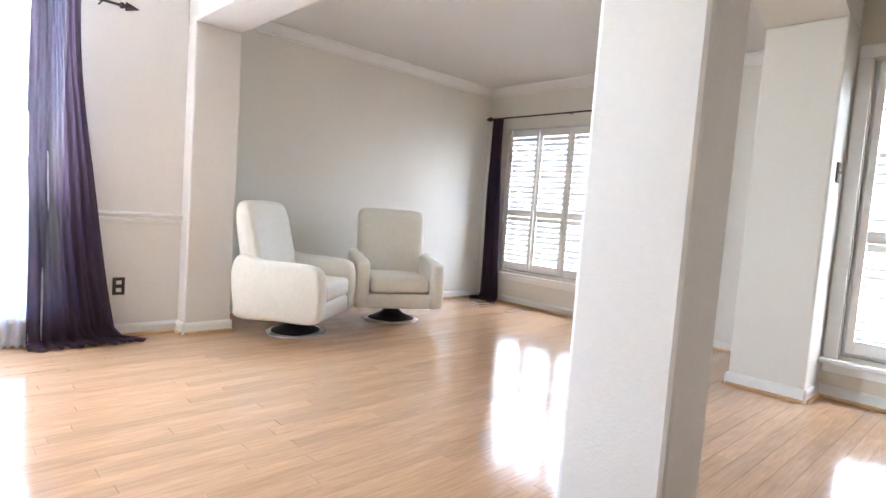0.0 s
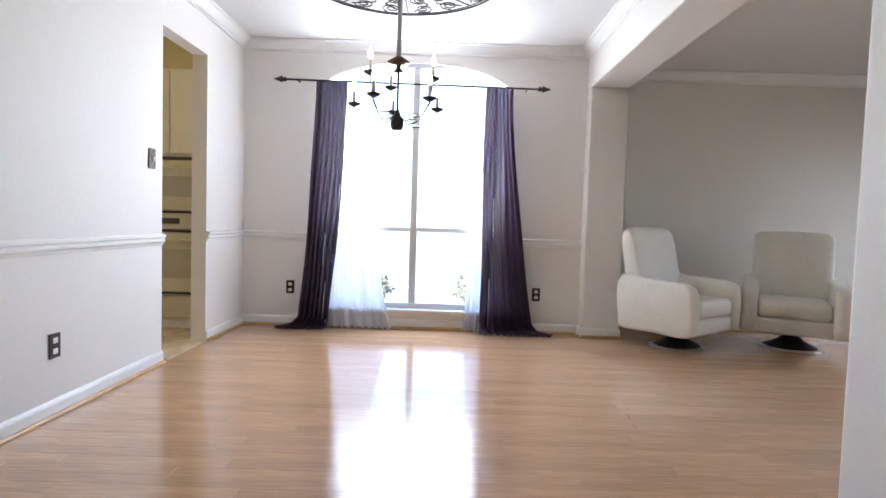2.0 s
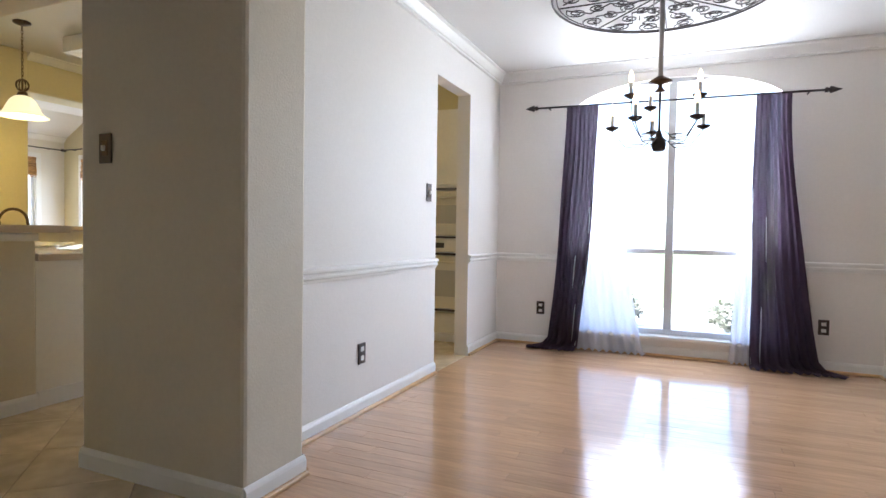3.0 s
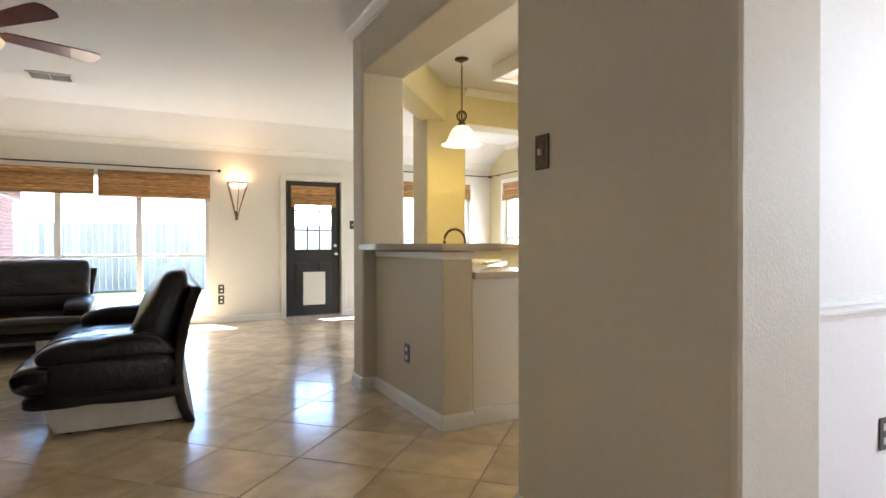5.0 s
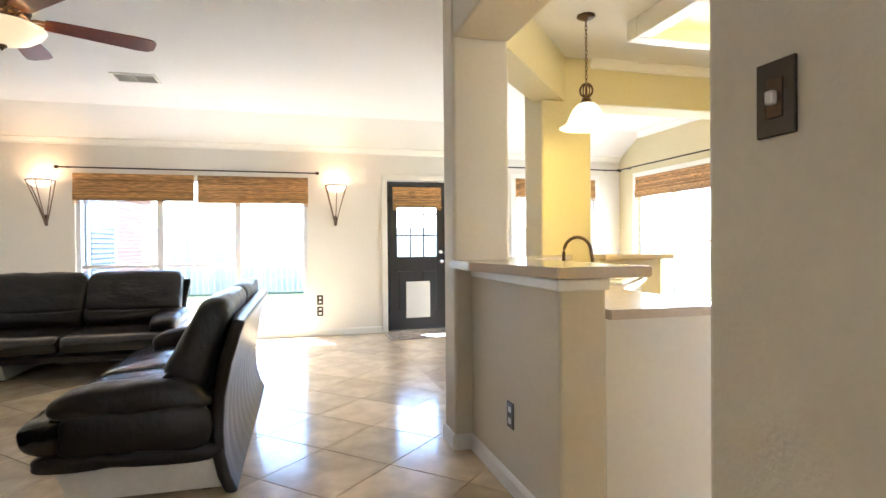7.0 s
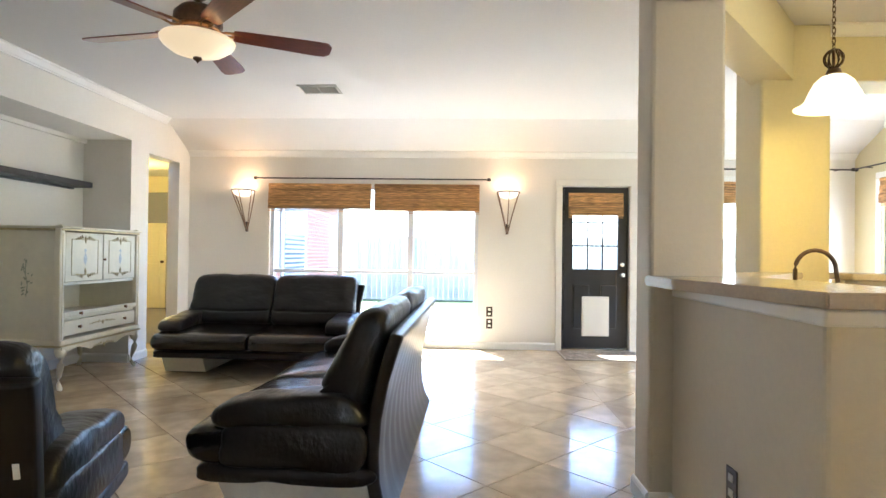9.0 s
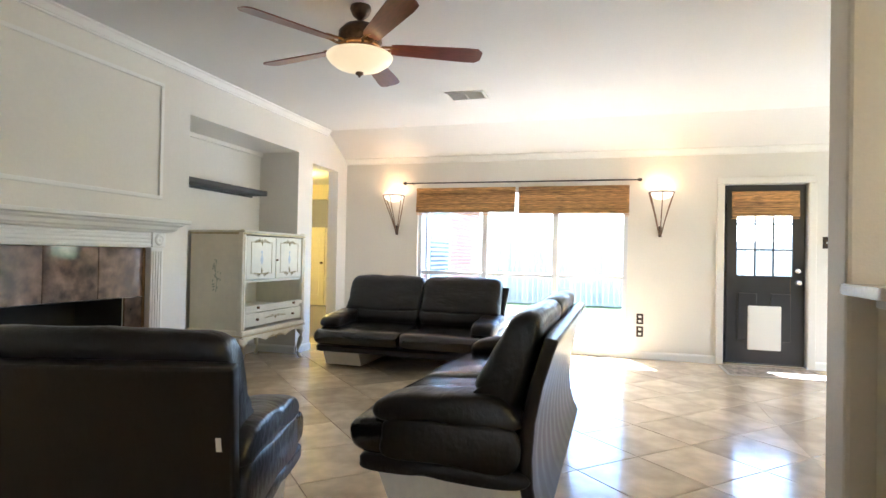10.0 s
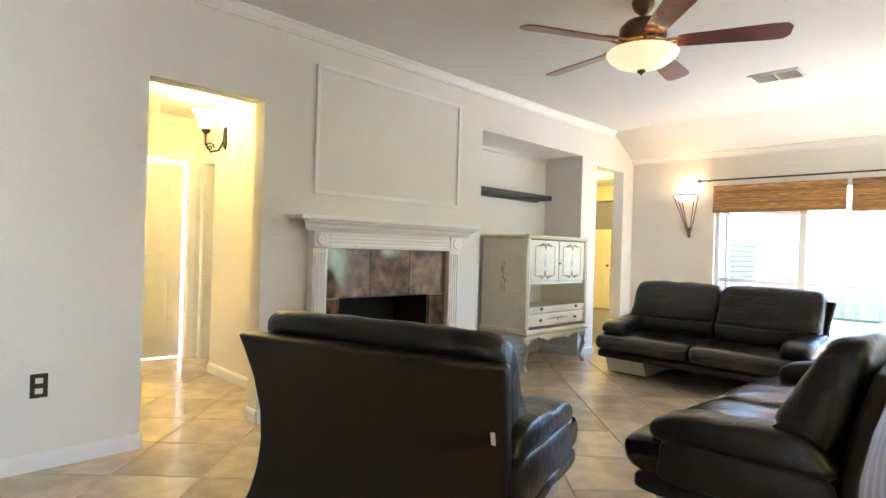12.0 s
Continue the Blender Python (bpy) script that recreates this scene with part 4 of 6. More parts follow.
def swivel_chair(label, m):
    """Ivory swivel armchair: rounded shell, seat, back with a stitched headrest, black cone foot on a chrome-edged disc."""
    th = thing("swivel_chair", label, "armchair", m, "white swivel chairs")
    part("seat_cushion", box(-0.27, 0.27, -0.40, 0.20, 0.30, 0.45, 0.05, 4), WHITE_LEATHER, th, "plump seat cushion", True)
    part("apron", box(-0.30, 0.30, -0.38, 0.30, 0.16, 0.298, 0.03, 3), WHITE_LEATHER, th, smooth=True)
    for s in (-1, 1):
        a, e = sorted((s * 0.275, s * 0.405))
        part("arm", cushion([(0.36, 0.15), (0.0, 0.15), (-0.36, 0.16), (-0.42, 0.30), (-0.41, 0.50), (-0.34, 0.58), (-0.1, 0.60), (0.16, 0.605), (0.36, 0.63), (0.44, 0.5), (0.41, 0.25)], a, e, 0.0, r=0.04, slices=3), WHITE_LEATHER, th, "padded arm panel", True)
    part("backrest", cushion([(0.16, 0.40), (0.20, 0.60), (0.30, 0.92), (0.36, 1.02), (0.44, 1.02), (0.46, 0.92), (0.42, 0.60), (0.40, 0.20), (0.26, 0.20)], -0.325, 0.325, 0.01, r=0.05), WHITE_LEATHER, th, "high padded back", True)
    part("seam", tube([(-0.27, 0.262, 0.80), (-0.1, 0.252, 0.785), (0.1, 0.252, 0.785), (0.27, 0.262, 0.80)], 0.004, 6), IVORY, th, "stitched seam below the headrest")
    part("foot_cone", lathe([(0, 0.165), (0.03, 0.165), (0.04, 0.13), (0.11, 0.07), (0.20, 0.025), (0.22, 0.018), (0, 0.017)], 32), BLACK, th, "black cone foot", True)
    part("foot_disc", lathe([(0, 0.0), (0.262, 0.0), (0.268, 0.006), (0.262, 0.013), (0.22, 0.018), (0, 0.018)], 40), CHROME, th, "chrome-edged disc", True)
    return th


swivel_chair("ivory leather swivel armchair on a black cone foot by the beam", pose(4.41, -2.99, 0, rz=-53) @ Matrix.Diagonal((1, 0.86, 1, 1)))
swivel_chair("ivory leather swivel armchair on a black cone foot in the corner", pose(4.50, -4.04, 0, rz=-118) @ Matrix.Diagonal((1, 0.9, 1, 1)))

# ---- fireplace wall ----


def fireplace():
    """White mantelpiece around marble tiles and a black firebox."""
    th = thing("fireplace", "white wooden mantelpiece around brown marble and a black firebox", "fireplace", pose(-3.29, 4.18, 0))
    x = 0.002
    for y0, y1, nm in ((-0.775, -0.65, "pilaster"), (0.605, 0.73, "pilaster")):
        p = part(nm, box(x, 0.075, y0, y1, 0.0, 1.20, 0.006), TRIM, th, "fluted white pilaster")
        for k in range(4):
            yy = y0 + 0.0235 + k * 0.026
            part("flute", box(0.0755, 0.083, yy - 0.008, yy + 0.008, 0.16, 1.17, 0.0035), TRIM, p)
        part("plinth", box(x, 0.095, y0 - 0.012, y1 + 0.012, 0.0, 0.14, 0.006), TRIM, p)
        ro = part("rosette_block", box(x, 0.092, y0 - 0.004, y1 + 0.004, 1.205, 1.318, 0.005), TRIM, th)
        part("rosette", lathe([(0, 0.012), (0.012, 0.012), (0.02, 0.004), (0.034, 0.012), (0.046, 0.014), (0.058, 0.003), (0.06, 0)], 24), TRIM, ro, smooth=True, m=Matrix.Translation((0.0925, (y0 + y1) / 2, 1.262)) @ Matrix.Diagonal((1, 0.8, 0.8, 1)) @ Matrix.Rotation(radians(90), 4, "Y"))
    fr = part("frieze", box(x, 0.075, -0.65, 0.605, 1.20, 1.318, 0.004), TRIM, th)
    for k in range(4):
        part("reed", box(0.0755, 0.086, -0.64, 0.595, 1.212 + k * 0.027, 1.230 + k * 0.027, 0.004), TRIM, fr)
    prof = [(x, 1.32), (0.10, 1.32), (0.108, 1.333), (0.125, 1.343), (0.135, 1.366), (0.16, 1.38), (0.165, 1.394), (x, 1.394)]
    b = bmesh.new()
    ends = []
    for s, y in ((-1, -0.80), (1, 0.755)):
        ends.append([b.verts.new((o, y + s * max(0.0, o - 0.06), z)) for o, z in prof])
    b.faces.new(ends[0])
    b.faces.new(ends[1][::-1])
    for i in range(len(prof)):
        j = (i + 1) % len(prof)
        b.faces.new((ends[0][i], ends[0][j], ends[1][j], ends[1][i]))
    part("cornice", b, TRIM, th, "stepped white cornice")
    part("mantel_shelf", box(x, 0.20, -0.94, 0.90, 1.396, 1.427, 0.008, 3), TRIM, th, "white mantel shelf")
    # marble tiles
    ys = [-0.648, -0.22, 0.19, 0.603]
    tiles = [(ys[k] + 0.002, ys[k + 1] - 0.002, 0.822, 1.198) for k in range(3)]
    for a, e in ((-0.648, -0.502), (0.422, 0.603)):
        for k in range(3):
            tiles.append((a, e, 0.002 + k * 0.273, 0.27 + k * 0.273))
    for y0, y1, z0, z1 in tiles:
        part("marble_tile", box(0.001, 0.018, y0, y1, z0, z1, 0.002), MARBLE, th)
    part("brass_strip", box(0.019, 0.024, 0.582, 0.603, 0.0, 1.195, 0.001), BRASS, th)
    for bx in ((-0.50, -0.46, -0.50, 0.42, 0.0, 0.82), (-0.46, -0.14, -0.54, -0.50, 0, 0.82), (-0.46, -0.14, 0.42, 0.46, 0, 0.82), (-0.50, -0.14, -0.54, 0.46, 0.82, 0.86), (-0.5, -0.001, -0.50, 0.42, -0.005, 0.006), (-0.14, -0.003, 0.414, 0.4185, 0.006, 0.816), (-0.14, -0.003, -0.4985, -0.494, 0.006, 0.816), (-0.14, -0.003, -0.494, 0.414, 0.811, 0.8155)):
        part("firebox_panel", box(*bx), SOOT, th, "black firebox panel")
    part("grate", box(-0.32, -0.12, -0.28, 0.28, 0.09, 0.12, 0.006), BLACK, th)
    return th


fireplace()


def floating_shelf():
    th = thing("floating_shelf", "charcoal floating shelf fixed in the wall niche", "shelf", pose(-3.81, 6.20, 1.83))
    part("board", box(0.001, 0.20, -0.70, 0.70, 0.0, 0.055, 0.006), SHELF, th)
    part("cleat", box(0.001, 0.03, -0.66, 0.66, -0.02, -0.001, 0.003), SHELF, th)


floating_shelf()


def scroll(cx, cz, w, h, x, flip=1):
    """A painted ornament of leaf sprays as thin raised relief."""
    b = bmesh.new()
    for s in (-1, 1):
        for k in range(4):
            t = k / 4
            tube([(x, cx + s * (0.02 + w * t), cz + flip * h * (0.3 - 0.2 * t)), (x, cx + s * (0.03 + w * (t + 0.16)), cz + flip * h * (0.9 - 0.7 * t)), (x, cx + s * (0.02 + w * (t + 0.25)), cz + flip * h * (0.25 - 0.2 * t))], 0.004, 6, b)
    lathe([(0, -h * 0.5), (0.008, -h * 0.2), (0.011, h * 0.3), (0, h * 0.9)], 8, b, (x, cx, cz))
    return b


def cabinet():
    """Cream rococo cabinet: two painted doors, an open shelf, a pull-out leaf, a drawer and cabriole legs. Front faces +X."""
    th = thing("bar_cabinet", "cream and gilt rococo cabinet with painted doors on curved legs", "cabinet", pose(-3.70, 5.78, 0))
    D, W = 0.60, 1.08
    for nm, bx in (("side_panel", (0.0, D - 0.02, 0.0, 0.03, 0.36, 1.344)), ("side_panel", (0.0, D - 0.02, W - 0.03, W, 0.36, 1.344)), ("back_panel", (0.0, 0.02, 0.03, W - 0.03, 0.36, 1.344)), ("shelf", (0.02, D - 0.02, 0.03, W - 0.03, 0.88, 0.905)), ("shelf", (0.02, D - 0.02, 0.03, W - 0.03, 0.585, 0.61)), ("bottom", (0.02, D - 0.02, 0.03, W - 0.03, 0.36, 0.383))):
        part(nm, box(*bx, 0.003, 1), CREAM, th)
    part("top", box(-0.01, D + 0.03, -0.03, W + 0.03, 1.367, 1.385, 0.006), CREAM, th)
    part("top_moulding", box(0.0, D + 0.015, -0.015, W + 0.015, 1.345, 1.366, 0.006), GILT, th, "gilt top moulding")
    for y in (0.0, W):
        part("corner_post", cushion([(-0.025, 0.40), (0.025, 0.40), (0.028, 0.8), (0.03, 1.33), (-0.03, 1.33), (-0.028, 0.8)], 0, 0.05, 0.0, r=0.012, slices=2), CREAM, th, smooth=True, m=Matrix.Translation((D - 0.04, y, 0)))
        part("gilt_line", box(D + 0.0105, D + 0.013, y - 0.003, y + 0.003, 0.42, 1.32), GILT, th)
    for k in range(2):
        y0 = 0.045 + k * 0.50
        d = part("cabinet_door", box(D - 0.02, D, y0, y0 + 0.49, 0.91, 1.335, 0.006), CREAM, th, "cream door with a painted spray")
        for bx in ((y0 + 0.07, y0 + 0.42, 0.965, 0.972), (y0 + 0.07, y0 + 0.42, 1.273, 1.28), (y0 + 0.07, y0 + 0.077, 0.972, 1.273), (y0 + 0.413, y0 + 0.42, 0.972, 1.273)):
            part("panel_line", box(D + 0.0005, D + 0.005, *bx, 0.002), GILT, d)
        part("panel", box(D + 0.0005, D + 0.003, y0 + 0.08, y0 + 0.41, 0.975, 1.27, 0.001), CREAM, d)
        part("ornament", scroll(y0 + 0.245, 1.265, 0.10, 0.05, D + 0.004), GILT, d)
        part("ornament", scroll(y0 + 0.245, 0.985, 0.10, 0.05, D + 0.004, -1), GILT, d)
        part("painted_spray", lathe([(0, -0.09), (0.018, -0.07), (0.03, -0.02), (0.018, 0.03), (0.024, 0.06), (0, 0.10)], 8), mat("faded blue paint", (0.52, 0.56, 0.58), 0.6, grain=0.2, scale=60), d, m=Matrix.Translation((D + 0.001, y0 + 0.245, 1.125)) @ Matrix.Diagonal((0.12, 1, 1, 1)))
    part("door_pull", lathe([(0, 0), (0.008, 0.002), (0.006, 0.012), (0.012, 0.02), (0, 0.026)], 12), BRASS, th, "brass key plate", True, Matrix.Translation((D, 0.545, 1.10)) @ Matrix.Rotation(radians(90), 4, "Y"))
    sl = part("pull_out_leaf", box(D - 0.04, D + 0.012, 0.03, W - 0.03, 0.615, 0.655, 0.005), CREAM, th)
    dr = part("drawer", box(D - 0.02, D + 0.004, 0.035, W - 0.035, 0.455, 0.58, 0.008), CREAM, th)
    for y in (0.22, W - 0.22):
        for pr, z in ((sl, 0.635), (dr, 0.518)):
            part("pull", lathe([(0, 0), (0.012, 0.002), (0.008, 0.012), (0.016, 0.02), (0, 0.026)], 12), BRASS, pr, "brass pull", True, Matrix.Translation((D + 0.012 if pr is sl else D + 0.004, y, z)) @ Matrix.Rotation(radians(90), 4, "Y"))
    part("drawer_ornament", scroll(W / 2, 0.515, 0.16, 0.03, D + 0.006), GILT, dr)
    part("base_moulding", box(-0.005, D + 0.025, -0.025, W + 0.025, 0.385, 0.43, 0.012, 3), CREAM, th)
    part("base_line", box(0.0, D + 0.03, -0.03, W + 0.03, 0.372, 0.384, 0.003), GILT, th)
    n = 24
    pts = [(W * k / n, 0.372) for k in range(n + 1)] + [(W * k / n, 0.30 + 0.045 * abs(math.sin(math.pi * 3 * k / n)) + (0.03 if k in (0, n) else 0) - 0.03 * math.exp(-((k / n - 0.5) / 0.08) ** 2)) for k in range(n, -1, -1)]
    part("apron", prism(pts, "x", D - 0.005, D + 0.018), CREAM, th, "scalloped apron")
    part("apron_ornament", scroll(W / 2, 0.31, 0.12, 0.035, D + 0.02), GILT, th)
    for xx, sx in ((D - 0.03, 1), (0.04, -1)):
        for yy, sy in ((0.03, -1), (W - 0.03, 1)):
            path = [(0, 0.37, 0.036), (0.03, 0.30, 0.042), (0.028, 0.22, 0.028), (0.005, 0.12, 0.019), (0.0, 0.06, 0.016), (0.022, 0.02, 0.022), (0.04, 0.012, 0.012)]
            part("leg", tube([(xx + sx * o, yy + sy * o * 0.5, z) for o, z, _ in path], [r for _, _, r in path], 10), CREAM, th, "curved cabriole leg", True)
    faded = mat("faded green paint", (0.40, 0.42, 0.30), 0.6, grain=0.2, scale=60)
    sp = bmesh.new()
    tube([(0.0, 0, -0.15), (0.012, 0, -0.05), (-0.01, 0, 0.05), (0.0, 0, 0.16)], 0.003, 6, sp)
    rng = random.Random(12)
    for k in range(22):
        z = -0.14 + 0.29 * k / 21
        wide = 0.045 * (1 - abs(z) / 0.2) + 0.012
        c = (rng.uniform(-wide, wide), z + rng.uniform(-0.01, 0.01))
        t, r = rng.uniform(0, 3.1), rng.uniform(0.008, 0.017)
        ring = [(c[0] + r * math.cos(q) * math.cos(t) - 0.45 * r * math.sin(q) * math.sin(t), c[1] + r * math.cos(q) * math.sin(t) + 0.45 * r * math.sin(q) * math.cos(t)) for q in [math.pi * j / 3 for j in range(6)]]
        prism(ring, "y", -0.0015, 0.0005, bm=sp)
    part("side_ornament", sp, faded, th, "faded painted flower spray", m=Matrix.Translation((0.30, -0.0015, 0.94)))
    return th


cabinet()

# ---- ceiling things ----


def ceiling_fan(m, spin, radius=0.77):
    """Five-bladed fan with bronze motor, brass blade irons and a lit bowl. The origin is at the ceiling."""
    th = thing("ceiling_fan", "five-bladed cherry and bronze ceiling fan with a lit bowl", "ceiling fan", m)
    part("canopy", lathe([(0, 0), (0.065, 0), (0.068, -0.02), (0.05, -0.06), (0.02, -0.085), (0, -0.09)], 24), BRONZE, th, smooth=True)
    part("rod", rod_between((0, 0, -0.08), (0, 0, -0.12), 0.012), BRONZE, th)
    part("motor", lathe([(0, -0.10), (0.04, -0.105), (0.10, -0.13), (0.135, -0.17), (0.14, -0.23), (0.12, -0.25), (0.125, -0.265), (0.10, -0.29), (0.06, -0.30), (0, -0.30)], 32), BRONZE, th, "antique bronze motor", True)
    part("band", lathe([(0.126, -0.245), (0.132, -0.25), (0.132, -0.265), (0.126, -0.27)], 32), BRASS, th, "brass band", True)
    for k in range(5):
        a = radians(spin + 72 * k)
        rot = Matrix.Rotation(a, 4, "Z")
        iron = bmesh.new()
        for s in (-1, 1):
            tube([(0.10, s * 0.012, -0.27), (0.15, s * 0.035, -0.262), (0.20, s * 0.03, -0.258), (0.25, s * 0.012, -0.256)], 0.008, 8, iron)
        box(0.19, 0.27, -0.035, 0.035, -0.258, -0.252, 0.002, 1, bm=iron)
        part("blade_iron", iron, BRASS, th, "scrolled brass blade iron", m=rot)
        R = radius
        outline = [(0.20, -0.050), (0.24, -0.058), (R - 0.10, -0.078), (R - 0.03, -0.074), (R - 0.012, -0.055), (R, -0.040), (R, 0.040), (R - 0.012, 0.055), (R - 0.03, 0.074), (R - 0.10, 0.078), (0.24, 0.058), (0.20, 0.050)]
        part("blade", prism(outline, "z", -0.004, 0.004), CHERRY, th, "dark cherry blade", m=rot @ Matrix.Translation((0, 0, -0.262)) @ Matrix.Rotation(radians(-12), 4, "X"))
    part("light_fitter", lathe([(0.06, -0.30), (0.08, -0.31), (0.165, -0.314), (0.175, -0.322), (0.16, -0.328)], 32), BRONZE, th, smooth=True)
    part("bowl", lathe([(0.204, -0.312), (0.212, -0.322), (0.208, -0.334), (0.192, -0.356), (0.148, -0.388), (0.082, -0.412), (0.02, -0.422), (0, -0.422)], 32), OPAL, th, "lit alabaster glass bowl", True)
    part("finial", lathe([(0, -0.42), (0.024, -0.422), (0.026, -0.434), (0.010, -0.444), (0, -0.458)], 16), BRONZE, th, smooth=True)
    return th


ceiling_fan(pose(-1.34, 4.50, H), 25, 0.79)


def ceiling_vent(m):
    th = thing("ceiling_vent", "white enamel air vent with slanted slats in the ceiling", "vent", m)
    b = bmesh.new()
    for bx in ((-0.19, 0.19, -0.14, -0.115), (-0.19, 0.19, 0.115, 0.14), (-0.19, -0.165, -0.115, 0.115), (0.165, 0.19, -0.115, 0.115)):
        box(*bx, -0.014, -0.001, 0.004, 1, bm=b)
    part("frame", b, VENTM, th)
    part("backing", box(-0.165, 0.165, -0.115, 0.115, -0.003, -0.001), VENTD, th)
    for k in range(9):
        part("slat", box(-0.164, 0.164, -0.009, 0.009, -0.0012, 0.0012), VENTM, th, m=Matrix.Translation((0, -0.1 + 0.025 * k, -0.010)) @ Matrix.Rotation(radians(35), 4, "X"))
    part("divider", box(-0.006, 0.006, -0.114, 0.114, -0.015, -0.008, 0.001), VENTM, th)


ceiling_vent(pose(-1.15, 6.55, H, rz=0))


SCONCEBAR = mat("rubbed brown iron", (0.20, 0.13, 0.085), 0.5, 0.3, grain=0.2, scale=50)


def wall_sconce(m):
    """Torch sconce: lit half bowl in an iron ring with three bars that meet in a point. Faces local -Y."""
    th = thing("wall_sconce", "iron torch wall sconce with a lit glass bowl", "wall lamp", m, "sconces by the window")
    part("bowl", lathe([(0.15, 0.02), (0.153, 0.0), (0.142, -0.035), (0.105, -0.07), (0.05, -0.088), (0, -0.09)], 28), OPAL_S, th, "lit frosted glass bowl", True, pose(0, -0.165, 0))
    part("ring", tube([(0.16 * math.cos(t), -0.165 + 0.16 * math.sin(t), -0.008) for t in [2 * math.pi * k / 28 for k in range(29)]], 0.008, 8), IRON, th, smooth=True)
    for t in (200, 270, 340):
        c, s = math.cos(radians(t)), math.sin(radians(t))
        part("bar", tube([(0.16 * c, -0.165 + 0.16 * s, -0.01), (0.115 * c, -0.125 + 0.115 * s, -0.15), (0.06 * c, -0.07 + 0.06 * s, -0.32), (0.01 * c, -0.02, -0.5)], 0.007, 8), SCONCEBAR, th, smooth=True)
    for s in (-1, 1):
        part("bar", tube([(s * 0.158, -0.12, -0.01), (s * 0.11, -0.065, -0.15), (s * 0.055, -0.026, -0.34), (s * 0.008, -0.015, -0.52)], 0.008, 8), SCONCEBAR, th, smooth=True)
    part("wall_plate", box(-0.02, 0.02, -0.012, -0.001, -0.53, -0.40, 0.004), IRON, th)


for x in (0.79, -2.53):
    wall_sconce(pose(x, 8.299, 1.965) @ Matrix.Diagonal((0.86, 0.9, 0.98, 1)))


def pendant(m):
    th = thing("pendant_lamp", "bronze pendant lamp with a lit bell glass shade", "pendant lamp", m)
    part("canopy", lathe([(0, 0), (0.062, 0), (0.064, -0.012), (0.04, -0.025), (0.01, -0.035), (0, -0.035)], 24), BRONZE, th, smooth=True)
    n = 15
    for k in range(n):
        z = -0.04 - k * 0.028
        t = [2 * math.pi * j / 10 for j in range(11)]
        pts = [((0.008 * math.cos(q), 0, z - 0.016 + 0.018 * math.sin(q)) if k % 2 else (0, 0.008 * math.cos(q), z - 0.016 + 0.018 * math.sin(q))) for q in t]
        part("chain_link", tube(pts, 0.0028, 5), BRONZE, th)
    cage = bmesh.new()
    for k in range(6):
        a = math.pi * k / 6
        tube([(0.045 * math.cos(q) * math.cos(a), 0.045 * math.cos(q) * math.sin(a), -0.515 + 0.05 * math.sin(q)) for q in [2 * math.pi * j / 20 for j in range(21)]], 0.004, 5, cage)
    part("cage", cage, BRONZE, th, "open bronze ball of bands", True)
    part("stem", rod_between((0, 0, -0.46), (0, 0, -0.60), 0.008), BRONZE, th)
    part("shade_cap", lathe([(0.01, -0.565), (0.03, -0.57), (0.04, -0.60), (0.036, -0.61)], 20), BRONZE, th, smooth=True)
    part("shade", lathe([(0.034, -0.60), (0.06, -0.61), (0.09, -0.64), (0.115, -0.69), (0.135, -0.735), (0.165, -0.76), (0.185, -0.768), (0.182, -0.774), (0.16, -0.768), (0.128, -0.742), (0.108, -0.695), (0.08, -0.645), (0.05, -0.615)], 36), OPAL_P, th, "lit white bell glass", True)
    return th


pendant(pose(2.2, 4.27, H))


def ceiling_medallion(m, r=0.52):
    """Round iron scrollwork fixed under the ceiling."""
    th = thing("ceiling_medallion", "round wrought iron scrollwork medallion under the dining ceiling", "medallion", m)
    for rr in (r, r - 0.03):
        part("ring", tube([(rr * math.cos(t), rr * math.sin(t), -0.03) for t in [2 * math.pi * k / 64 for k in range(65)]], 0.008 if rr == r else 0.005, 8), IRON, th, smooth=True)
    part("hub_ring", tube([(0.09 * math.cos(t), 0.09 * math.sin(t), -0.03) for t in [2 * math.pi * k / 28 for k in range(29)]], 0.007, 8), IRON, th, smooth=True)
    for k in range(8):
        sc = bmesh.new()
        tube([(0.09, 0, -0.03), (r - 0.03, 0, -0.03)], 0.005, 6, sc)
        for s in (-1, 1):
            for (cx, cy, r0, turns, st) in ((0.26, s * 0.06, 0.055, 1.6, 0.0), (0.42, s * 0.09, 0.06, 1.7, 2.2), (0.57, s * 0.12, 0.075, 1.8, 0.6)):
                tube([(cx + r0 * (1 - 0.8 * j / 22) * math.cos(st + s * turns * 2 * math.pi * j / 22), cy + r0 * (1 - 0.8 * j / 22) * math.sin(st + s * turns * 2 * math.pi * j / 22), -0.03) for j in range(23)], 0.005, 5, sc)
            tube([(0.10, s * 0.02, -0.03), (0.20, s * 0.10, -0.03), (0.33, s * 0.03, -0.03), (0.48, s * 0.16, -0.03), (0.63, s * 0.05, -0.03)], 0.005, 5, sc)
        part("scroll", sc, IRON, th, m=Matrix.Rotation(radians(45 * k), 4, "Z"))
    for k in range(4):
        part("stand_off", rod_between((0.45 * math.cos(0.4 + k * 1.571), 0.45 * math.sin(0.4 + k * 1.571), -0.03), (0.45 * math.cos(0.4 + k * 1.571), 0.45 * math.sin(0.4 + k * 1.571), 0), 0.004, 6), IRON, th)


CH = (3.27, -0.57)
ceiling_medallion(pose(*CH, H_DIN), 0.70)


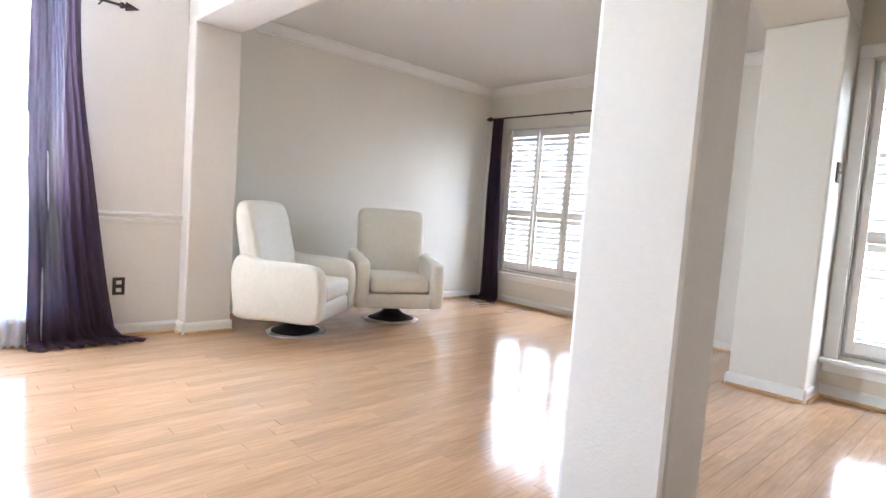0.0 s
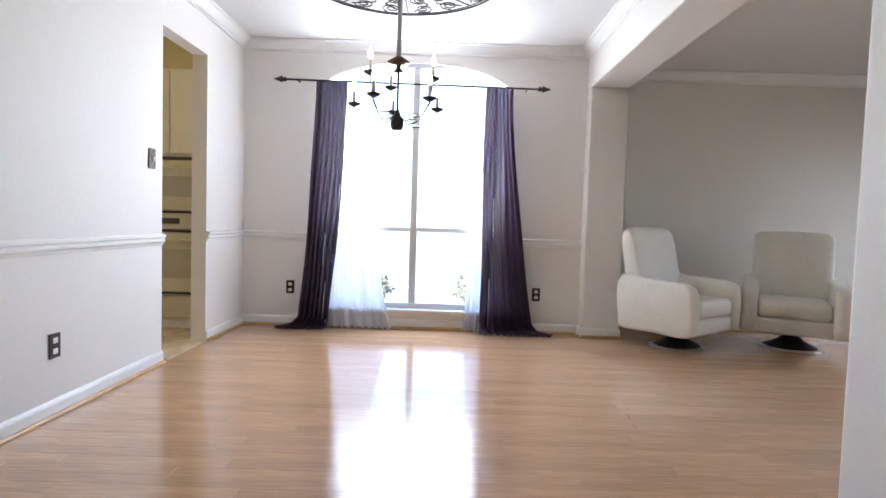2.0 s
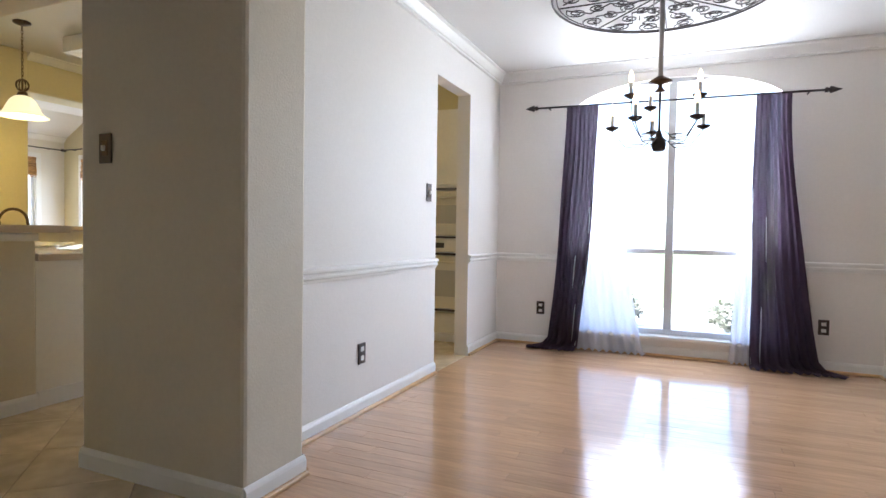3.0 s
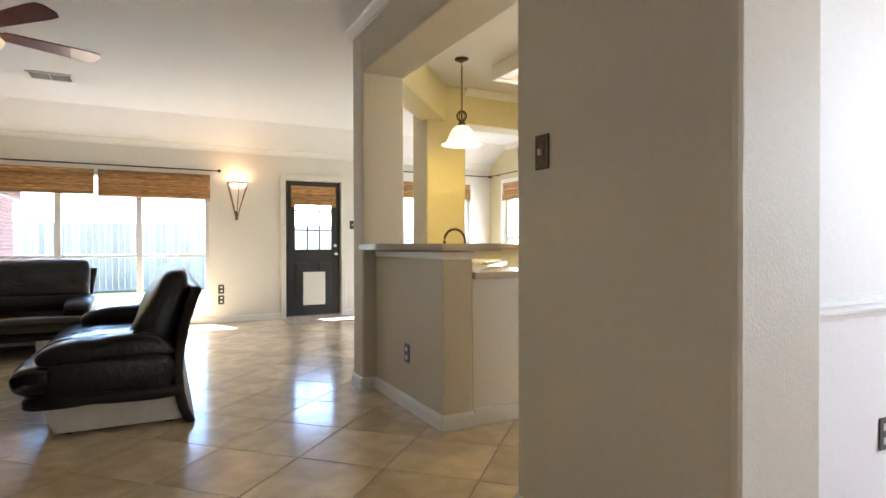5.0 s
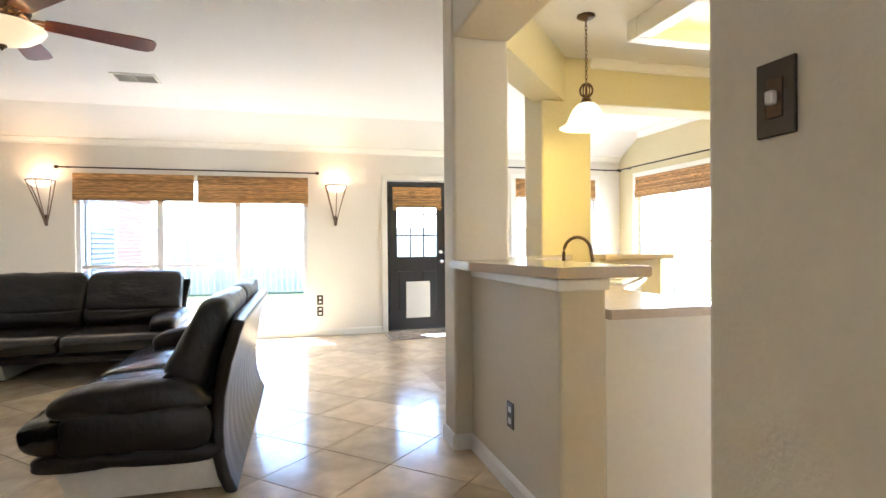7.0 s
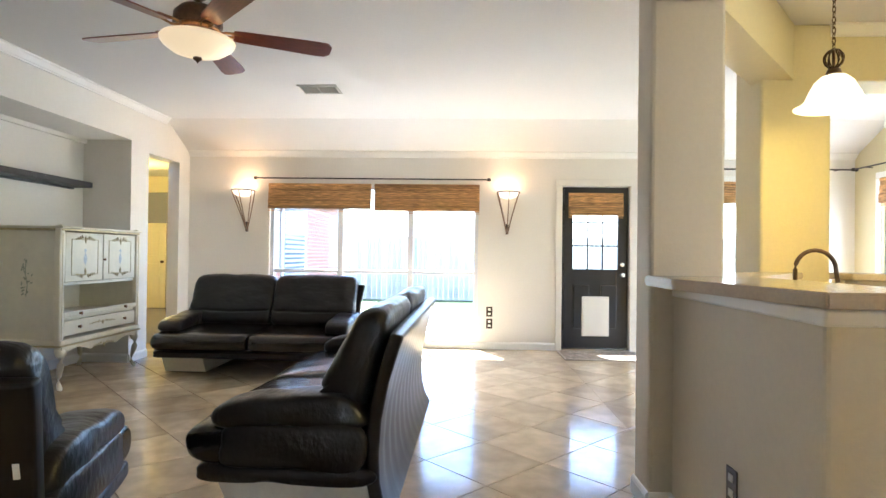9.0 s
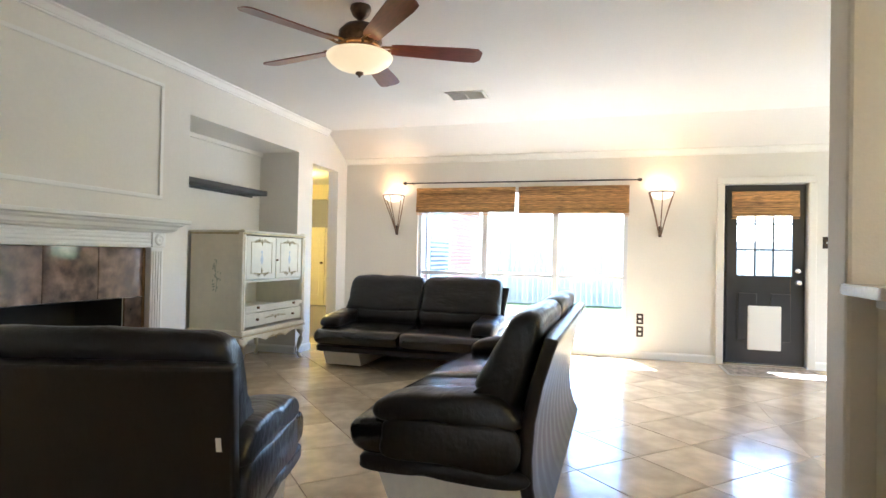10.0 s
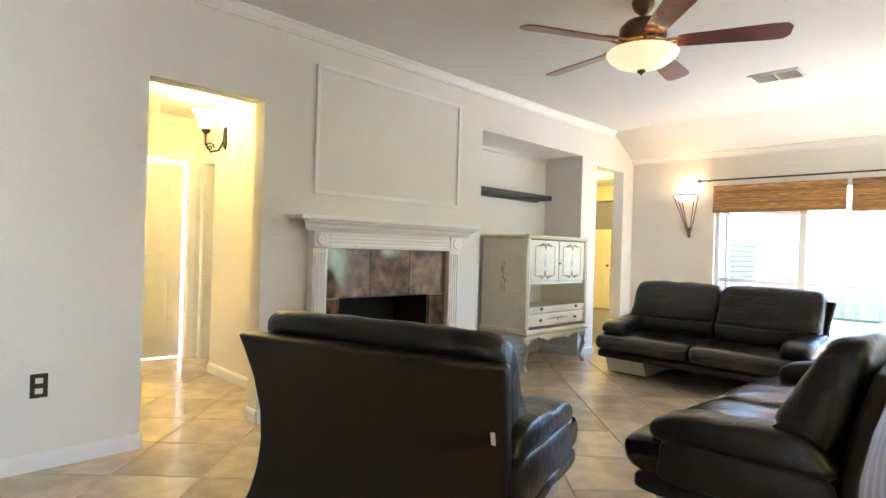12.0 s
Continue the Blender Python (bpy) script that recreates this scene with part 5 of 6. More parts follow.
def chandelier(m):
    th = thing("chandelier", "black iron candle chandelier with lit bulbs hanging on a pipe", "chandelier", m)
    part("sleeve", rod_between((0, 0, -0.001), (0, 0, -0.58), 0.016, 14), mat("pale sleeve", (0.45, 0.42, 0.42), 0.5, grain=0.1), th, "pale cord sleeve", True)
    part("cap", lathe([(0, -0.55), (0.02, -0.555), (0.075, -0.59), (0.07, -0.60), (0.015, -0.61), (0.015, -0.63), (0.035, -0.655), (0.012, -0.66), (0, -0.66)], 20), BRONZE, th, smooth=True)
    part("stem", rod_between((0, 0, -0.65), (0, 0, -0.93), 0.008, 10), IRON, th)
    part("hub", lathe([(0, -0.90), (0.012, -0.905), (0.02, -0.93), (0.03, -0.955), (0.042, -0.97), (0.046, -1.0), (0.04, -1.03), (0.03, -1.04), (0, -1.042)], 20), IRON, th, "turned iron hub", True)
    for tier, (n, R, zt, off) in enumerate(((5, 0.30, -0.86, 0.2), (3, 0.24, -0.70, 2.4))):
        for k in range(n):
            rot = Matrix.Rotation(off + 2 * math.pi * k / n, 4, "Z")
            z0 = -0.95 if tier == 0 else -0.90
            arm = part("arm", tube([(0.03, 0, z0), (R * 0.35, 0, z0 - 0.06), (R * 0.7, 0, z0 - 0.05), (R * 0.92, 0, z0 + 0.03), (R, 0, zt - 0.03)], 0.004, 8), IRON, th, "curved iron arm", True, rot)
            part("leaf", prism([(R * 0.3, -0.012), (R * 0.5, -0.035), (R * 0.62, 0.0), (R * 0.5, 0.035), (R * 0.3, 0.012)], "z", z0 - 0.04, z0 - 0.034), IRON, arm)
            part("drip_pan", lathe([(0, -0.03), (0.01, -0.028), (0.04, -0.012), (0.045, 0.0), (0.02, -0.004), (0, -0.004)], 16, None, (R, 0, zt)), IRON, arm, smooth=True)
            part("candle", rod_between((R, 0, zt), (R, 0, zt + 0.075), 0.012, 12), SOCKET, arm)
            part("bulb", lathe([(0.008, 0.075), (0.014, 0.085), (0.017, 0.105), (0.011, 0.135), (0.002, 0.155), (0, 0.156)], 12, None, (R, 0, zt)), BULB, arm, "lit candle bulb", True)
    return th


chandelier(pose(*CH, H_DIN))

# ---- kitchen ----


def counter_poly(name, pts, z0, z1, label, material, m=None):
    b = prism(pts, "z", z0, z1)
    bmesh.ops.bevel(b, geom=b.edges[:], offset=0.006, segments=2, affect="EDGES")
    return tagged(part(name, b, material), label, "counter")


counter_poly("breakfast_bar", [(1.10, 3.885), (1.09, 3.52), (1.205, 2.74), (1.62, 2.74), (1.62, 3.885)], 1.056, 1.10, "beige laminate bar top on the taupe half wall", COUNTER)
tagged(part("trim_bar", box(1.222, 1.452, 2.778, 3.88, 1.005, 1.052, 0.008), TRIM), "white strip under the bar top", "trim", kind="structure")
counter_poly("kitchen_counter", [(1.445, 2.77), (2.05, 2.77), (2.05, 3.62), (2.95, 4.66), (2.42, 5.06), (1.482, 3.95), (1.482, 3.60), (1.445, 3.60)], 0.885, 0.925, "beige laminate kitchen worktop along the bar", COUNTER)


def base_cabinet(pts, label, z1=0.883):
    th = thing("base_cabinet", label, "cabinet")
    part("body", prism(pts, "z", 0.08, z1), CABWHITE, th)
    cx = sum(p[0] for p in pts) / len(pts)
    cy = sum(p[1] for p in pts) / len(pts)
    part("toe_kick", prism([(cx + (p[0] - cx) * 0.94, cy + (p[1] - cy) * 0.94) for p in pts], "z", 0.0, 0.079), TRIM, th)
    return th


bc = base_cabinet([(1.442, 2.80), (2.02, 2.80), (2.02, 3.60), (1.442, 3.60)], "white kitchen base cabinet with a plain end panel")
for y in (2.81, 3.21):
    d = part("cabinet_door", box(2.021, 2.038, y, y + 0.385, 0.10, 0.86, 0.004), CABWHITE, bc)
    part("handle", rod_between((2.05, y + 0.34, 0.62), (2.05, y + 0.34, 0.74), 0.006), BRONZE, d)
part("baseboard_end", box(1.444, 2.02, 2.782, 2.798, 0.0, 0.10, 0.004), TRIM, bc)
base_cabinet([(1.484, 3.605), (2.02, 3.605), (2.90, 4.66), (2.44, 5.03)], "white sink base cabinet set diagonally")
# raised bar behind the sink and its return
tagged(part("wall_half_sink", prism([(1.50, 4.10), (1.60, 4.00), (2.44, 5.04), (2.34, 5.07)], "z", 0.93, 1.05), KHAKI), "khaki low wall behind the sink", "wall", kind="structure")
counter_poly("breakfast_bar", [(1.46, 4.22), (1.66, 3.98), (2.50, 5.03), (2.33, 5.24)], 1.052, 1.095, "beige laminate raised bar top behind the sink", COUNTER)
tagged(part("wall_half_return", box(2.705, 3.30, 4.95, 5.08, 0.0, 1.05, 0.01), CREAM), "cream low wall east of the column", "wall", kind="structure")
counter_poly("breakfast_bar", [(2.705, 4.86), (3.36, 4.86), (3.36, 5.20), (2.705, 5.20)], 1.052, 1.095, "beige laminate bar top beside the khaki column", COUNTER)


def faucet(m):
    th = thing("faucet", "dark bronze gooseneck kitchen faucet at the sink", "faucet", m)
    part("base", lathe([(0, 0), (0.03, 0), (0.03, 0.01), (0.018, 0.03), (0.016, 0.07), (0, 0.07)], 16), BRONZE, th, smooth=True)
    pts = [(0, 0, 0.05), (0, 0, 0.20)] + [(0.10 - 0.10 * math.cos(t), 0, 0.20 + 0.11 * math.sin(t)) for t in [math.pi * k / 12 for k in range(1, 13)]] + [(0.205, 0, 0.16), (0.21, 0, 0.13)]
    part("spout", tube(pts, 0.012, 12), BRONZE, th, smooth=True)
    part("lever", rod_between((0, 0, 0.06), (0, -0.08, 0.09), 0.006), BRONZE, th)


faucet(pose(2.14, 4.50, 0.925, rz=-15))


def sink(m):
    th = thing("kitchen_sink", "white enamel drop-in kitchen sink", "sink", m)
    b = bmesh.new()
    for bx in ((-0.38, 0.38, -0.24, -0.19), (-0.38, 0.38, 0.19, 0.24), (-0.38, -0.33, -0.19, 0.19), (0.33, 0.38, -0.19, 0.19), (-0.02, 0.02, -0.19, 0.19)):
        box(*bx, 0.0, 0.022, 0.008, 2, bm=b)
    part("rim", b, SOCKET, th)
    part("basin", box(-0.33, 0.33, -0.19, 0.19, 0.001, 0.005), SOCKET, th)


sink(pose(2.30, 4.32, 0.926, rz=48))


def oven_tower():
    th = thing("oven_tower", "off-white double wall oven in a tall cabinet", "oven", pose(4.42, 1.16, 0))
    part("body", box(0.02, 0.62, 0, 0.76, 0.08, 2.30, 0.004), CABWHITE, th)
    part("toe_kick", box(0.06, 0.62, 0, 0.76, 0.0, 0.079), TRIM, th)
    part("drawer", box(0.0, 0.019, 0.01, 0.75, 0.10, 0.30, 0.005), OVENWHITE, th)
    for z0, z1 in ((0.34, 0.86), (1.06, 1.50)):
        d = part("oven_door", box(-0.012, 0.019, 0.01, 0.75, z0, z1, 0.008), OVENWHITE, th)
        part("window", box(-0.0145, -0.012, 0.14, 0.62, z0 + 0.12, z1 - 0.14, 0.001), mat("oven glass", (0.46, 0.43, 0.36), 0.1), d)
        part("handle", rod_between((-0.05, 0.08, z1 - 0.06), (-0.05, 0.68, z1 - 0.06), 0.012), OVENWHITE, d)
        part("vent_strip", box(-0.014, 0.012, 0.02, 0.74, z0 - 0.025, z0 - 0.006), OVENDARK, th)
        part("vent_strip", box(-0.014, 0.012, 0.02, 0.74, z1 + 0.008, z1 + 0.03), OVENDARK, th)
    cp = part("control_panel", box(-0.01, 0.019, 0.01, 0.75, 0.90, 1.03, 0.004), OVENWHITE, th)
    part("display", box(-0.0125, -0.01, 0.28, 0.48, 0.94, 0.99, 0.001), OVENDARK, cp)
    for y in (0.02, 0.385):
        part("cabinet_door", box(0.0, 0.019, y, y + 0.355, 1.56, 2.28, 0.005), CABWHITE, th)


oven_tower()


def light_box():
    """The white framed tray for fluorescent light in the kitchen ceiling."""
    th = thing("kitchen_ceiling_light", "white framed fluorescent ceiling light with a yellowish diffuser", "ceiling light", pose(3.30, 3.90, H))
    for bx in ((-0.75, 0.75, -0.42, -0.30), (-0.75, 0.75, 0.30, 0.42), (-0.75, -0.63, -0.30, 0.30), (0.63, 0.75, -0.30, 0.30)):
        part("frame", box(*bx, -0.14, -0.001, 0.01), TRIM, th)
    part("diffuser", box(-0.63, 0.63, -0.30, 0.30, -0.05, -0.03), TUBE, th, "yellowish lit diffuser")


light_box()

# ---- hall ----


def panel_door(name, label, width, height, m, material, hinges=True):
    """A moulded two-panel door, hinged at local x = 0, in the plane y = 0."""
    th = tagged(new(name), label, "door", kind="structure")
    th.matrix_basis = m
    leaf = part("leaf", box(0, width, -0.018, 0.018, 0.012, height, 0.003), material, th)
    for lo, hi in ((0.22, 0.92), (1.06, height - 0.16)):
        for s in (-1, 1):
            y0, y1 = sorted((s * 0.0185, s * 0.030))
            for bx in ((0.12, width - 0.12, lo, lo + 0.025), (0.12, width - 0.12, hi - 0.025, hi), (0.12, 0.145, lo + 0.025, hi - 0.025), (width - 0.145, width - 0.12, lo + 0.025, hi - 0.025)):
                part("panel_moulding", box(bx[0], bx[1], y0, y1, bx[2], bx[3], 0.002), material, leaf)
    for s in (-1, 1):
        part("knob", lathe([(0, 0), (0.028, 0.002), (0.012, 0.012), (0.012, 0.03), (0.027, 0.045), (0.02, 0.06), (0, 0.062)], 14), BRONZE, leaf, "dark knob", True, Matrix.Translation((width - 0.06, s * 0.018, 0.96)) @ Matrix.Rotation(radians(90 * s * -1), 4, "X"))
    if hinges:
        for z in (0.25, 1.0, height - 0.22):
            part("hinge", box(-0.012, 0.012, -0.024, -0.019, z - 0.045, z + 0.045, 0.002), BRONZE, th)
    return th


panel_door("door_2", "white two-panel hall door standing a little open", 0.74, 2.02, pose(-5.87, 3.448, 0, rz=-97), TRIM)
panel_door("door_3", "cream hall door seen edge-on in the side wall", 0.68, 2.02, pose(-5.09, 3.72, 0, rz=97), DOORYEL)
panel_door("door_4", "cream closet door in the room beyond", 0.76, 1.75, pose(-6.62, 12.47, 0), DOORYEL, False)
panel_door("door_4", "cream closet door in the room beyond", 0.76, 1.75, pose(-5.84, 12.47, 0), DOORYEL, False)
for nm, bx in (("trim_hall", (-5.779, -5.762, 2.60, 2.675, 0, 2.05)), ("trim_hall", (-5.779, -5.762, 3.475, 3.55, 0, 2.05)), ("trim_hall", (-5.779, -5.762, 2.60, 3.55, 2.052, 2.13)), ("trim_hall", (-5.735, -5.665, 3.582, 3.598, 0, 2.03)), ("trim_hall", (-5.735, -5.03, 3.582, 3.598, 2.032, 2.10))):
    tagged(part(nm, box(*bx, 0.004), TRIM), "white casing round the hall door", "trim", kind="structure")


def hall_sconce(m):
    """Faces local -Y: iron scroll arm with a lit bell glass."""
    th = thing("hall_sconce", "iron scroll wall lamp with a lit bell glass in the hall", "wall lamp", m)
    part("wall_plate", lathe([(0, 0), (0.03, 0.001), (0.026, 0.014), (0, 0.018)], 20), IRON, th, smooth=True, m=Matrix.Rotation(radians(90), 4, "X") @ Matrix.Diagonal((1, 3.0, 1, 1)))
    pts = [(0, -0.015, -0.02), (0, -0.05, -0.10), (0, -0.11, -0.12), (0, -0.15, -0.07), (0, -0.15, 0.02)]
    part("arm", tube(pts, 0.008, 8), IRON, th, smooth=True)
    part("curl", tube([(0, -0.12 + 0.035 * (1 - j / 20) * math.cos(j * 0.5), -0.085 + 0.035 * (1 - j / 20) * math.sin(j * 0.5)) for j in range(20)], 0.005, 6), IRON, th, smooth=True)
    part("cup", lathe([(0, 0.0), (0.02, 0.005), (0.035, 0.03), (0.03, 0.035), (0, 0.03)], 16), IRON, th, smooth=True, m=pose(0, -0.15, 0.01))
    part("glass", lathe([(0.03, 0.03), (0.05, 0.05), (0.062, 0.09), (0.075, 0.13), (0.10, 0.16), (0.097, 0.163), (0.07, 0.135), (0.055, 0.09), (0.044, 0.055), (0.028, 0.036)], 28), OPAL_P, th, "lit bell glass", True, pose(0, -0.15, 0.01))


hall_sconce(pose(-4.77, 3.418, 2.165) @ Matrix.Diagonal((1.2, 1.2, 1.2, 1)))
cd = thing("pull_cord", "thin attic hatch pull cord hanging in the hall", "pull cord", pose(-5.1, 2.95, 0))
part("cord", rod_between((0, 0, 2.5), (0, 0, 1.98), 0.003, 6), SOCKET, cd)
part("knob", lathe([(0, 0), (0.008, 0.004), (0.01, 0.015), (0.003, 0.03), (0, 0.03)], 10), SOCKET, cd, smooth=True, m=pose(0, 0, 1.955))


def smoke_detector(m):
    th = thing("smoke_detector", "small round white smoke detector over the hall", "smoke detector", m)
    part("body", lathe([(0, 0), (0.06, 0), (0.06, 0.015), (0.045, 0.03), (0, 0.034)], 24), TRIM, th, smooth=True)
    part("grille", lathe([(0.02, 0.0335), (0.03, 0.0335), (0.03, 0.036), (0.02, 0.036)], 20), VENTM, th)


smoke_detector(Matrix.Translation((-4.42, 3.25, 2.499)) @ Matrix.Rotation(radians(180), 4, "X"))

# door mat and its border
mt = thing("door_mat", "worn brown woven door mat before the back door", "door mat", pose(1.90, 7.93, 0.001))
part("mat_body", box(-0.46, 0.44, -0.27, 0.27, 0.0, 0.010, 0.004), MAT_RUG, mt)
for bx in ((-0.49, 0.47, -0.30, -0.271), (-0.49, 0.47, 0.271, 0.30), (-0.49, -0.461, -0.27, 0.27), (0.441, 0.47, -0.27, 0.27)):
    part("border", box(*bx, 0.0, 0.012, 0.004), mat("pale mat border", (0.42, 0.37, 0.30), 0.95, grain=0.2, scale=60), mt)

# ---- outside ----
g = bmesh.new()
bmesh.ops.create_grid(g, x_segments=1, y_segments=1, size=600)
gr = tagged(part("ground", g, GRASS, m=pose(0, 0, -0.16)), "green lawn reaching to the horizon", "ground", kind="structure")
tagged(part("patio", box(-9, 8, 8.45, 13.2, -0.15, -0.05, 0.01), CONCRETE), "pale concrete patio behind the house", "patio", kind="structure")
# two pale slabs added to bounce daylight up into the windows
tagged(part("path_east", box(5.4, 9.0, -6, 5, -0.15, -0.08, 0.01), CONCRETE), "pale concrete ground beside the house, added to bounce daylight", "patio", kind="structure")
tagged(part("path_front", box(-4, 9.0, -12.5, -6.26, -0.15, -0.08, 0.01), CONCRETE), "pale concrete ground before the house, added to bounce daylight", "patio", kind="structure")


def brick_wing():
    th = thing("brick_wing", "red brick house wing beside the patio with a shuttered window", "building", pose(-2.62, 8.46, 0))
    wall = part("wall", box(-0.6, -0.012, 0.0, 5.4, -0.15, 3.0), MORTAR, th)
    one = box(0, 0.012, 0.005, 0.195, 0.004, 0.062, 0.003, 1)
    me = None
    for r in range(16):
        for k in range(15):
            y = 1.55 + k * 0.2 + (0.1 if r % 2 else 0)
            z = 0.85 + r * 0.07
            m = Matrix.Translation((-0.012, y, z))
            if me is None:
                ob = part("brick", one, BRICK, wall, m=m)
                me = ob.data
            else:
                ob = new("brick", me)
                ob.parent, ob.matrix_basis = wall, m
    big = bmesh.new()
    for r in range(43):
        if 0.85 <= -0.1 + r * 0.07 < 1.95:
            continue
        for k in range(26):
            y = 0.05 + k * 0.2 + (0.1 if r % 2 else 0)
            box(-0.012, 0.0, y + 0.005, y + 0.195, -0.096 + r * 0.07, -0.038 + r * 0.07, bm=big)
    tagged(part("brickwork", big, BRICK, wall), kind="stuff")
    w = part("window", box(0.002, 0.04, 1.40, 2.72, 0.7, 2.1, 0.01), VINYL, th)
    part("pane", box(0.041, 0.045, 1.48, 2.60, 0.78, 2.02), mat("dark outdoor pane", (0.10, 0.12, 0.14), 0.1), w)
    for k in range(16):
        part("slat", box(0.046, 0.056, 1.49, 2.59, 0.80 + k * 0.076, 0.84 + k * 0.076, 0.003, 1), mat("blue grey blind", (0.35, 0.42, 0.48), 0.5), w)
    part("roof", prism([(-0.9, 2.98), (0.45, 2.98), (0.45, 3.08), (-0.9, 3.9)], "y", -0.3, 5.8), ROOFM, th)


brick_wing()


def fence(x0, x1, y, label):
    th = thing("fence", label, "fence", pose(x0, y, -0.16))
    L = x1 - x0
    for z in (0.4, 1.5):
        part("rail", box(0, L, 0.02, 0.06, z - 0.045, z + 0.045, 0.004), FENCE, th)
    me = None
    n = int(L / 0.15)
    for k in range(n):
        m = Matrix.Translation((k * 0.15, 0, 0))
        if me is None:
            ob = part("board", box(0.004, 0.144, -0.012, 0.018, 0.0, 1.85, 0.004, 1), FENCE, th, m=m)
            me = ob.data
        else:
            ob = new("board", me)
            ob.parent, ob.matrix_basis = th, m


fence(-3.5, 12.0, 17.5, "pale wooden board fence behind the lawn")


def hedge(m, size, seed, label):
    """A clipped shrub: many small leaves about a woody core."""
    th = thing("shrub", label, "shrub", m)
    rng = random.Random(seed)
    part("trunk", tube([(0, 0, 0), (0.02, 0.01, size[2] * 0.3), (0.0, 0.03, size[2] * 0.6)], [0.05, 0.035, 0.012], 8), FENCE, th)
    b = bmesh.new()
    for k in range(3200):
        d = Vector((rng.gauss(0, 1), rng.gauss(0, 1), rng.gauss(0, 1))).normalized()
        r = 0.55 + 0.45 * rng.random() ** 0.5 + 0.12 * noise.noise(d * 2.5 + Vector((seed, 0, 0)))
        p = Vector((d.x * size[0] * r, d.y * size[1] * r, size[2] * (0.55 + 0.45 * d.z * r)))
        u = Vector((rng.gauss(0, 1), rng.gauss(0, 1), rng.gauss(0, 0.6))).normalized()
        v = u.orthogonal().normalized()
        s = rng.uniform(0.025, 0.05)
        b.faces.new([b.verts.new(p + q) for q in (u * s, v * s * 0.45, -u * s, -v * s * 0.45)])
    tagged(part("crown", b, LEAF, th), kind="stuff")


hedge(pose(6.9, -1.75, -0.16), (0.6, 0.8, 0.55), 3, "rounded green shrub outside the dining window")
hedge(pose(6.8, 0.35, -0.16), (0.5, 0.6, 0.6), 5, "small green shrub outside the dining window")
hedge(pose(4.6, -8.1, -0.16), (0.7, 0.6, 1.2), 7, "green shrub in front of the living room window")
hedge(pose(3.6, -8.3, -0.16), (0.7, 0.6, 1.0), 9, "green shrub in front of the house")
hedge(pose(0.9, -7.6, -0.16), (0.5, 0.5, 1.1), 11, "green shrub by the entrance")

# ---- floor pieces, last ----


def clip_poly(pts, rect):
    """Cuts a polygon to a rectangle."""
    x0, x1, y0, y1 = rect
    for axis, lim, sign in ((0, x0, 1), (0, x1, -1), (1, y0, 1), (1, y1, -1)):
        out = []
        for i, p in enumerate(pts):
            q = pts[(i + 1) % len(pts)]
            a, c = sign * (p[axis] - lim), sign * (q[axis] - lim)
            if a >= 0:
                out.append(p)
            if a * c < 0:
                t = a / (a - c)
                out.append((p[0] + (q[0] - p[0]) * t, p[1] + (q[1] - p[1]) * t))
        pts = out
        if len(pts) < 3:
            return []
    return pts


def poly_slab(pts, z0, z1, inset=0.0015):
    cx = sum(p[0] for p in pts) / len(pts)
    cy = sum(p[1] for p in pts) / len(pts)
    b = bmesh.new()
    k = len(pts)
    lo = [b.verts.new((p[0] - cx, p[1] - cy, z0)) for p in pts]
    mid = [b.verts.new((p[0] - cx, p[1] - cy, z1 - inset)) for p in pts]
    hi = []
    for p in pts:
        d = Vector((p[0] - cx, p[1] - cy))
        d -= d.normalized() * inset * 1.4
        hi.append(b.verts.new((d.x, d.y, z1)))
    for a, c in ((lo, mid), (mid, hi)):
        for i in range(k):
            j = (i + 1) % k
            b.faces.new((a[i], a[j], c[j], c[i]))
    b.faces.new(hi)
    return b, (cx, cy)


def area(pts):
    return 0.5 * abs(sum(p[0] * pts[(i + 1) % len(pts)][1] - pts[(i + 1) % len(pts)][0] * p[1] for i, p in enumerate(pts)))


def lay_tiles(parent, rects, side, origin):
    rng = random.Random(4)
    h = side / math.sqrt(2)
    full = None
    for i in range(-40, 41):
        for j in range(-40, 41):
            cx = origin[0] + (i - j) * h
            cy = origin[1] + (i + j) * h
            if not (-6.2 < cx < 5.6 and -0.2 < cy < 9.0):
                continue
            q = h - 0.0035
            whole = [(cx + q, cy), (cx, cy + q), (cx - q, cy), (cx, cy - q)]
            for rect in rects:
                pts = clip_poly(whole, rect)
                if len(pts) < 3 or area(pts) < 0.003:
                    continue
                if len(pts) == 4 and area(pts) > 2 * q * q * 0.999:
                    if full is None:
                        b, _ = poly_slab([(q, 0), (0, q), (-q, 0), (0, -q)], -0.006, 0.0)
                        ob = part("tile", b, TRAV, parent, m=pose(cx, cy, 0))
                        full = ob.data
                    else:
                        ob = new("tile", full)
                        ob.parent, ob.matrix_basis = parent, pose(cx, cy, rng.uniform(-0.0004, 0.0003), rz=rng.choice((0, 90, 180, 270)))
                else:
                    b, c = poly_slab(pts, -0.006, 0.0)
                    part("tile", b, TRAV, parent, m=pose(*c, 0))


TILE_AT = (0.389, 3.118)
lay_tiles(floor_tile, [(-3.81, 1.40, 0.79, 8.30), (1.40, 5.05, 1.02, 8.30), (-5.78, -3.81, 2.02, 3.60)], 0.478, TILE_AT)


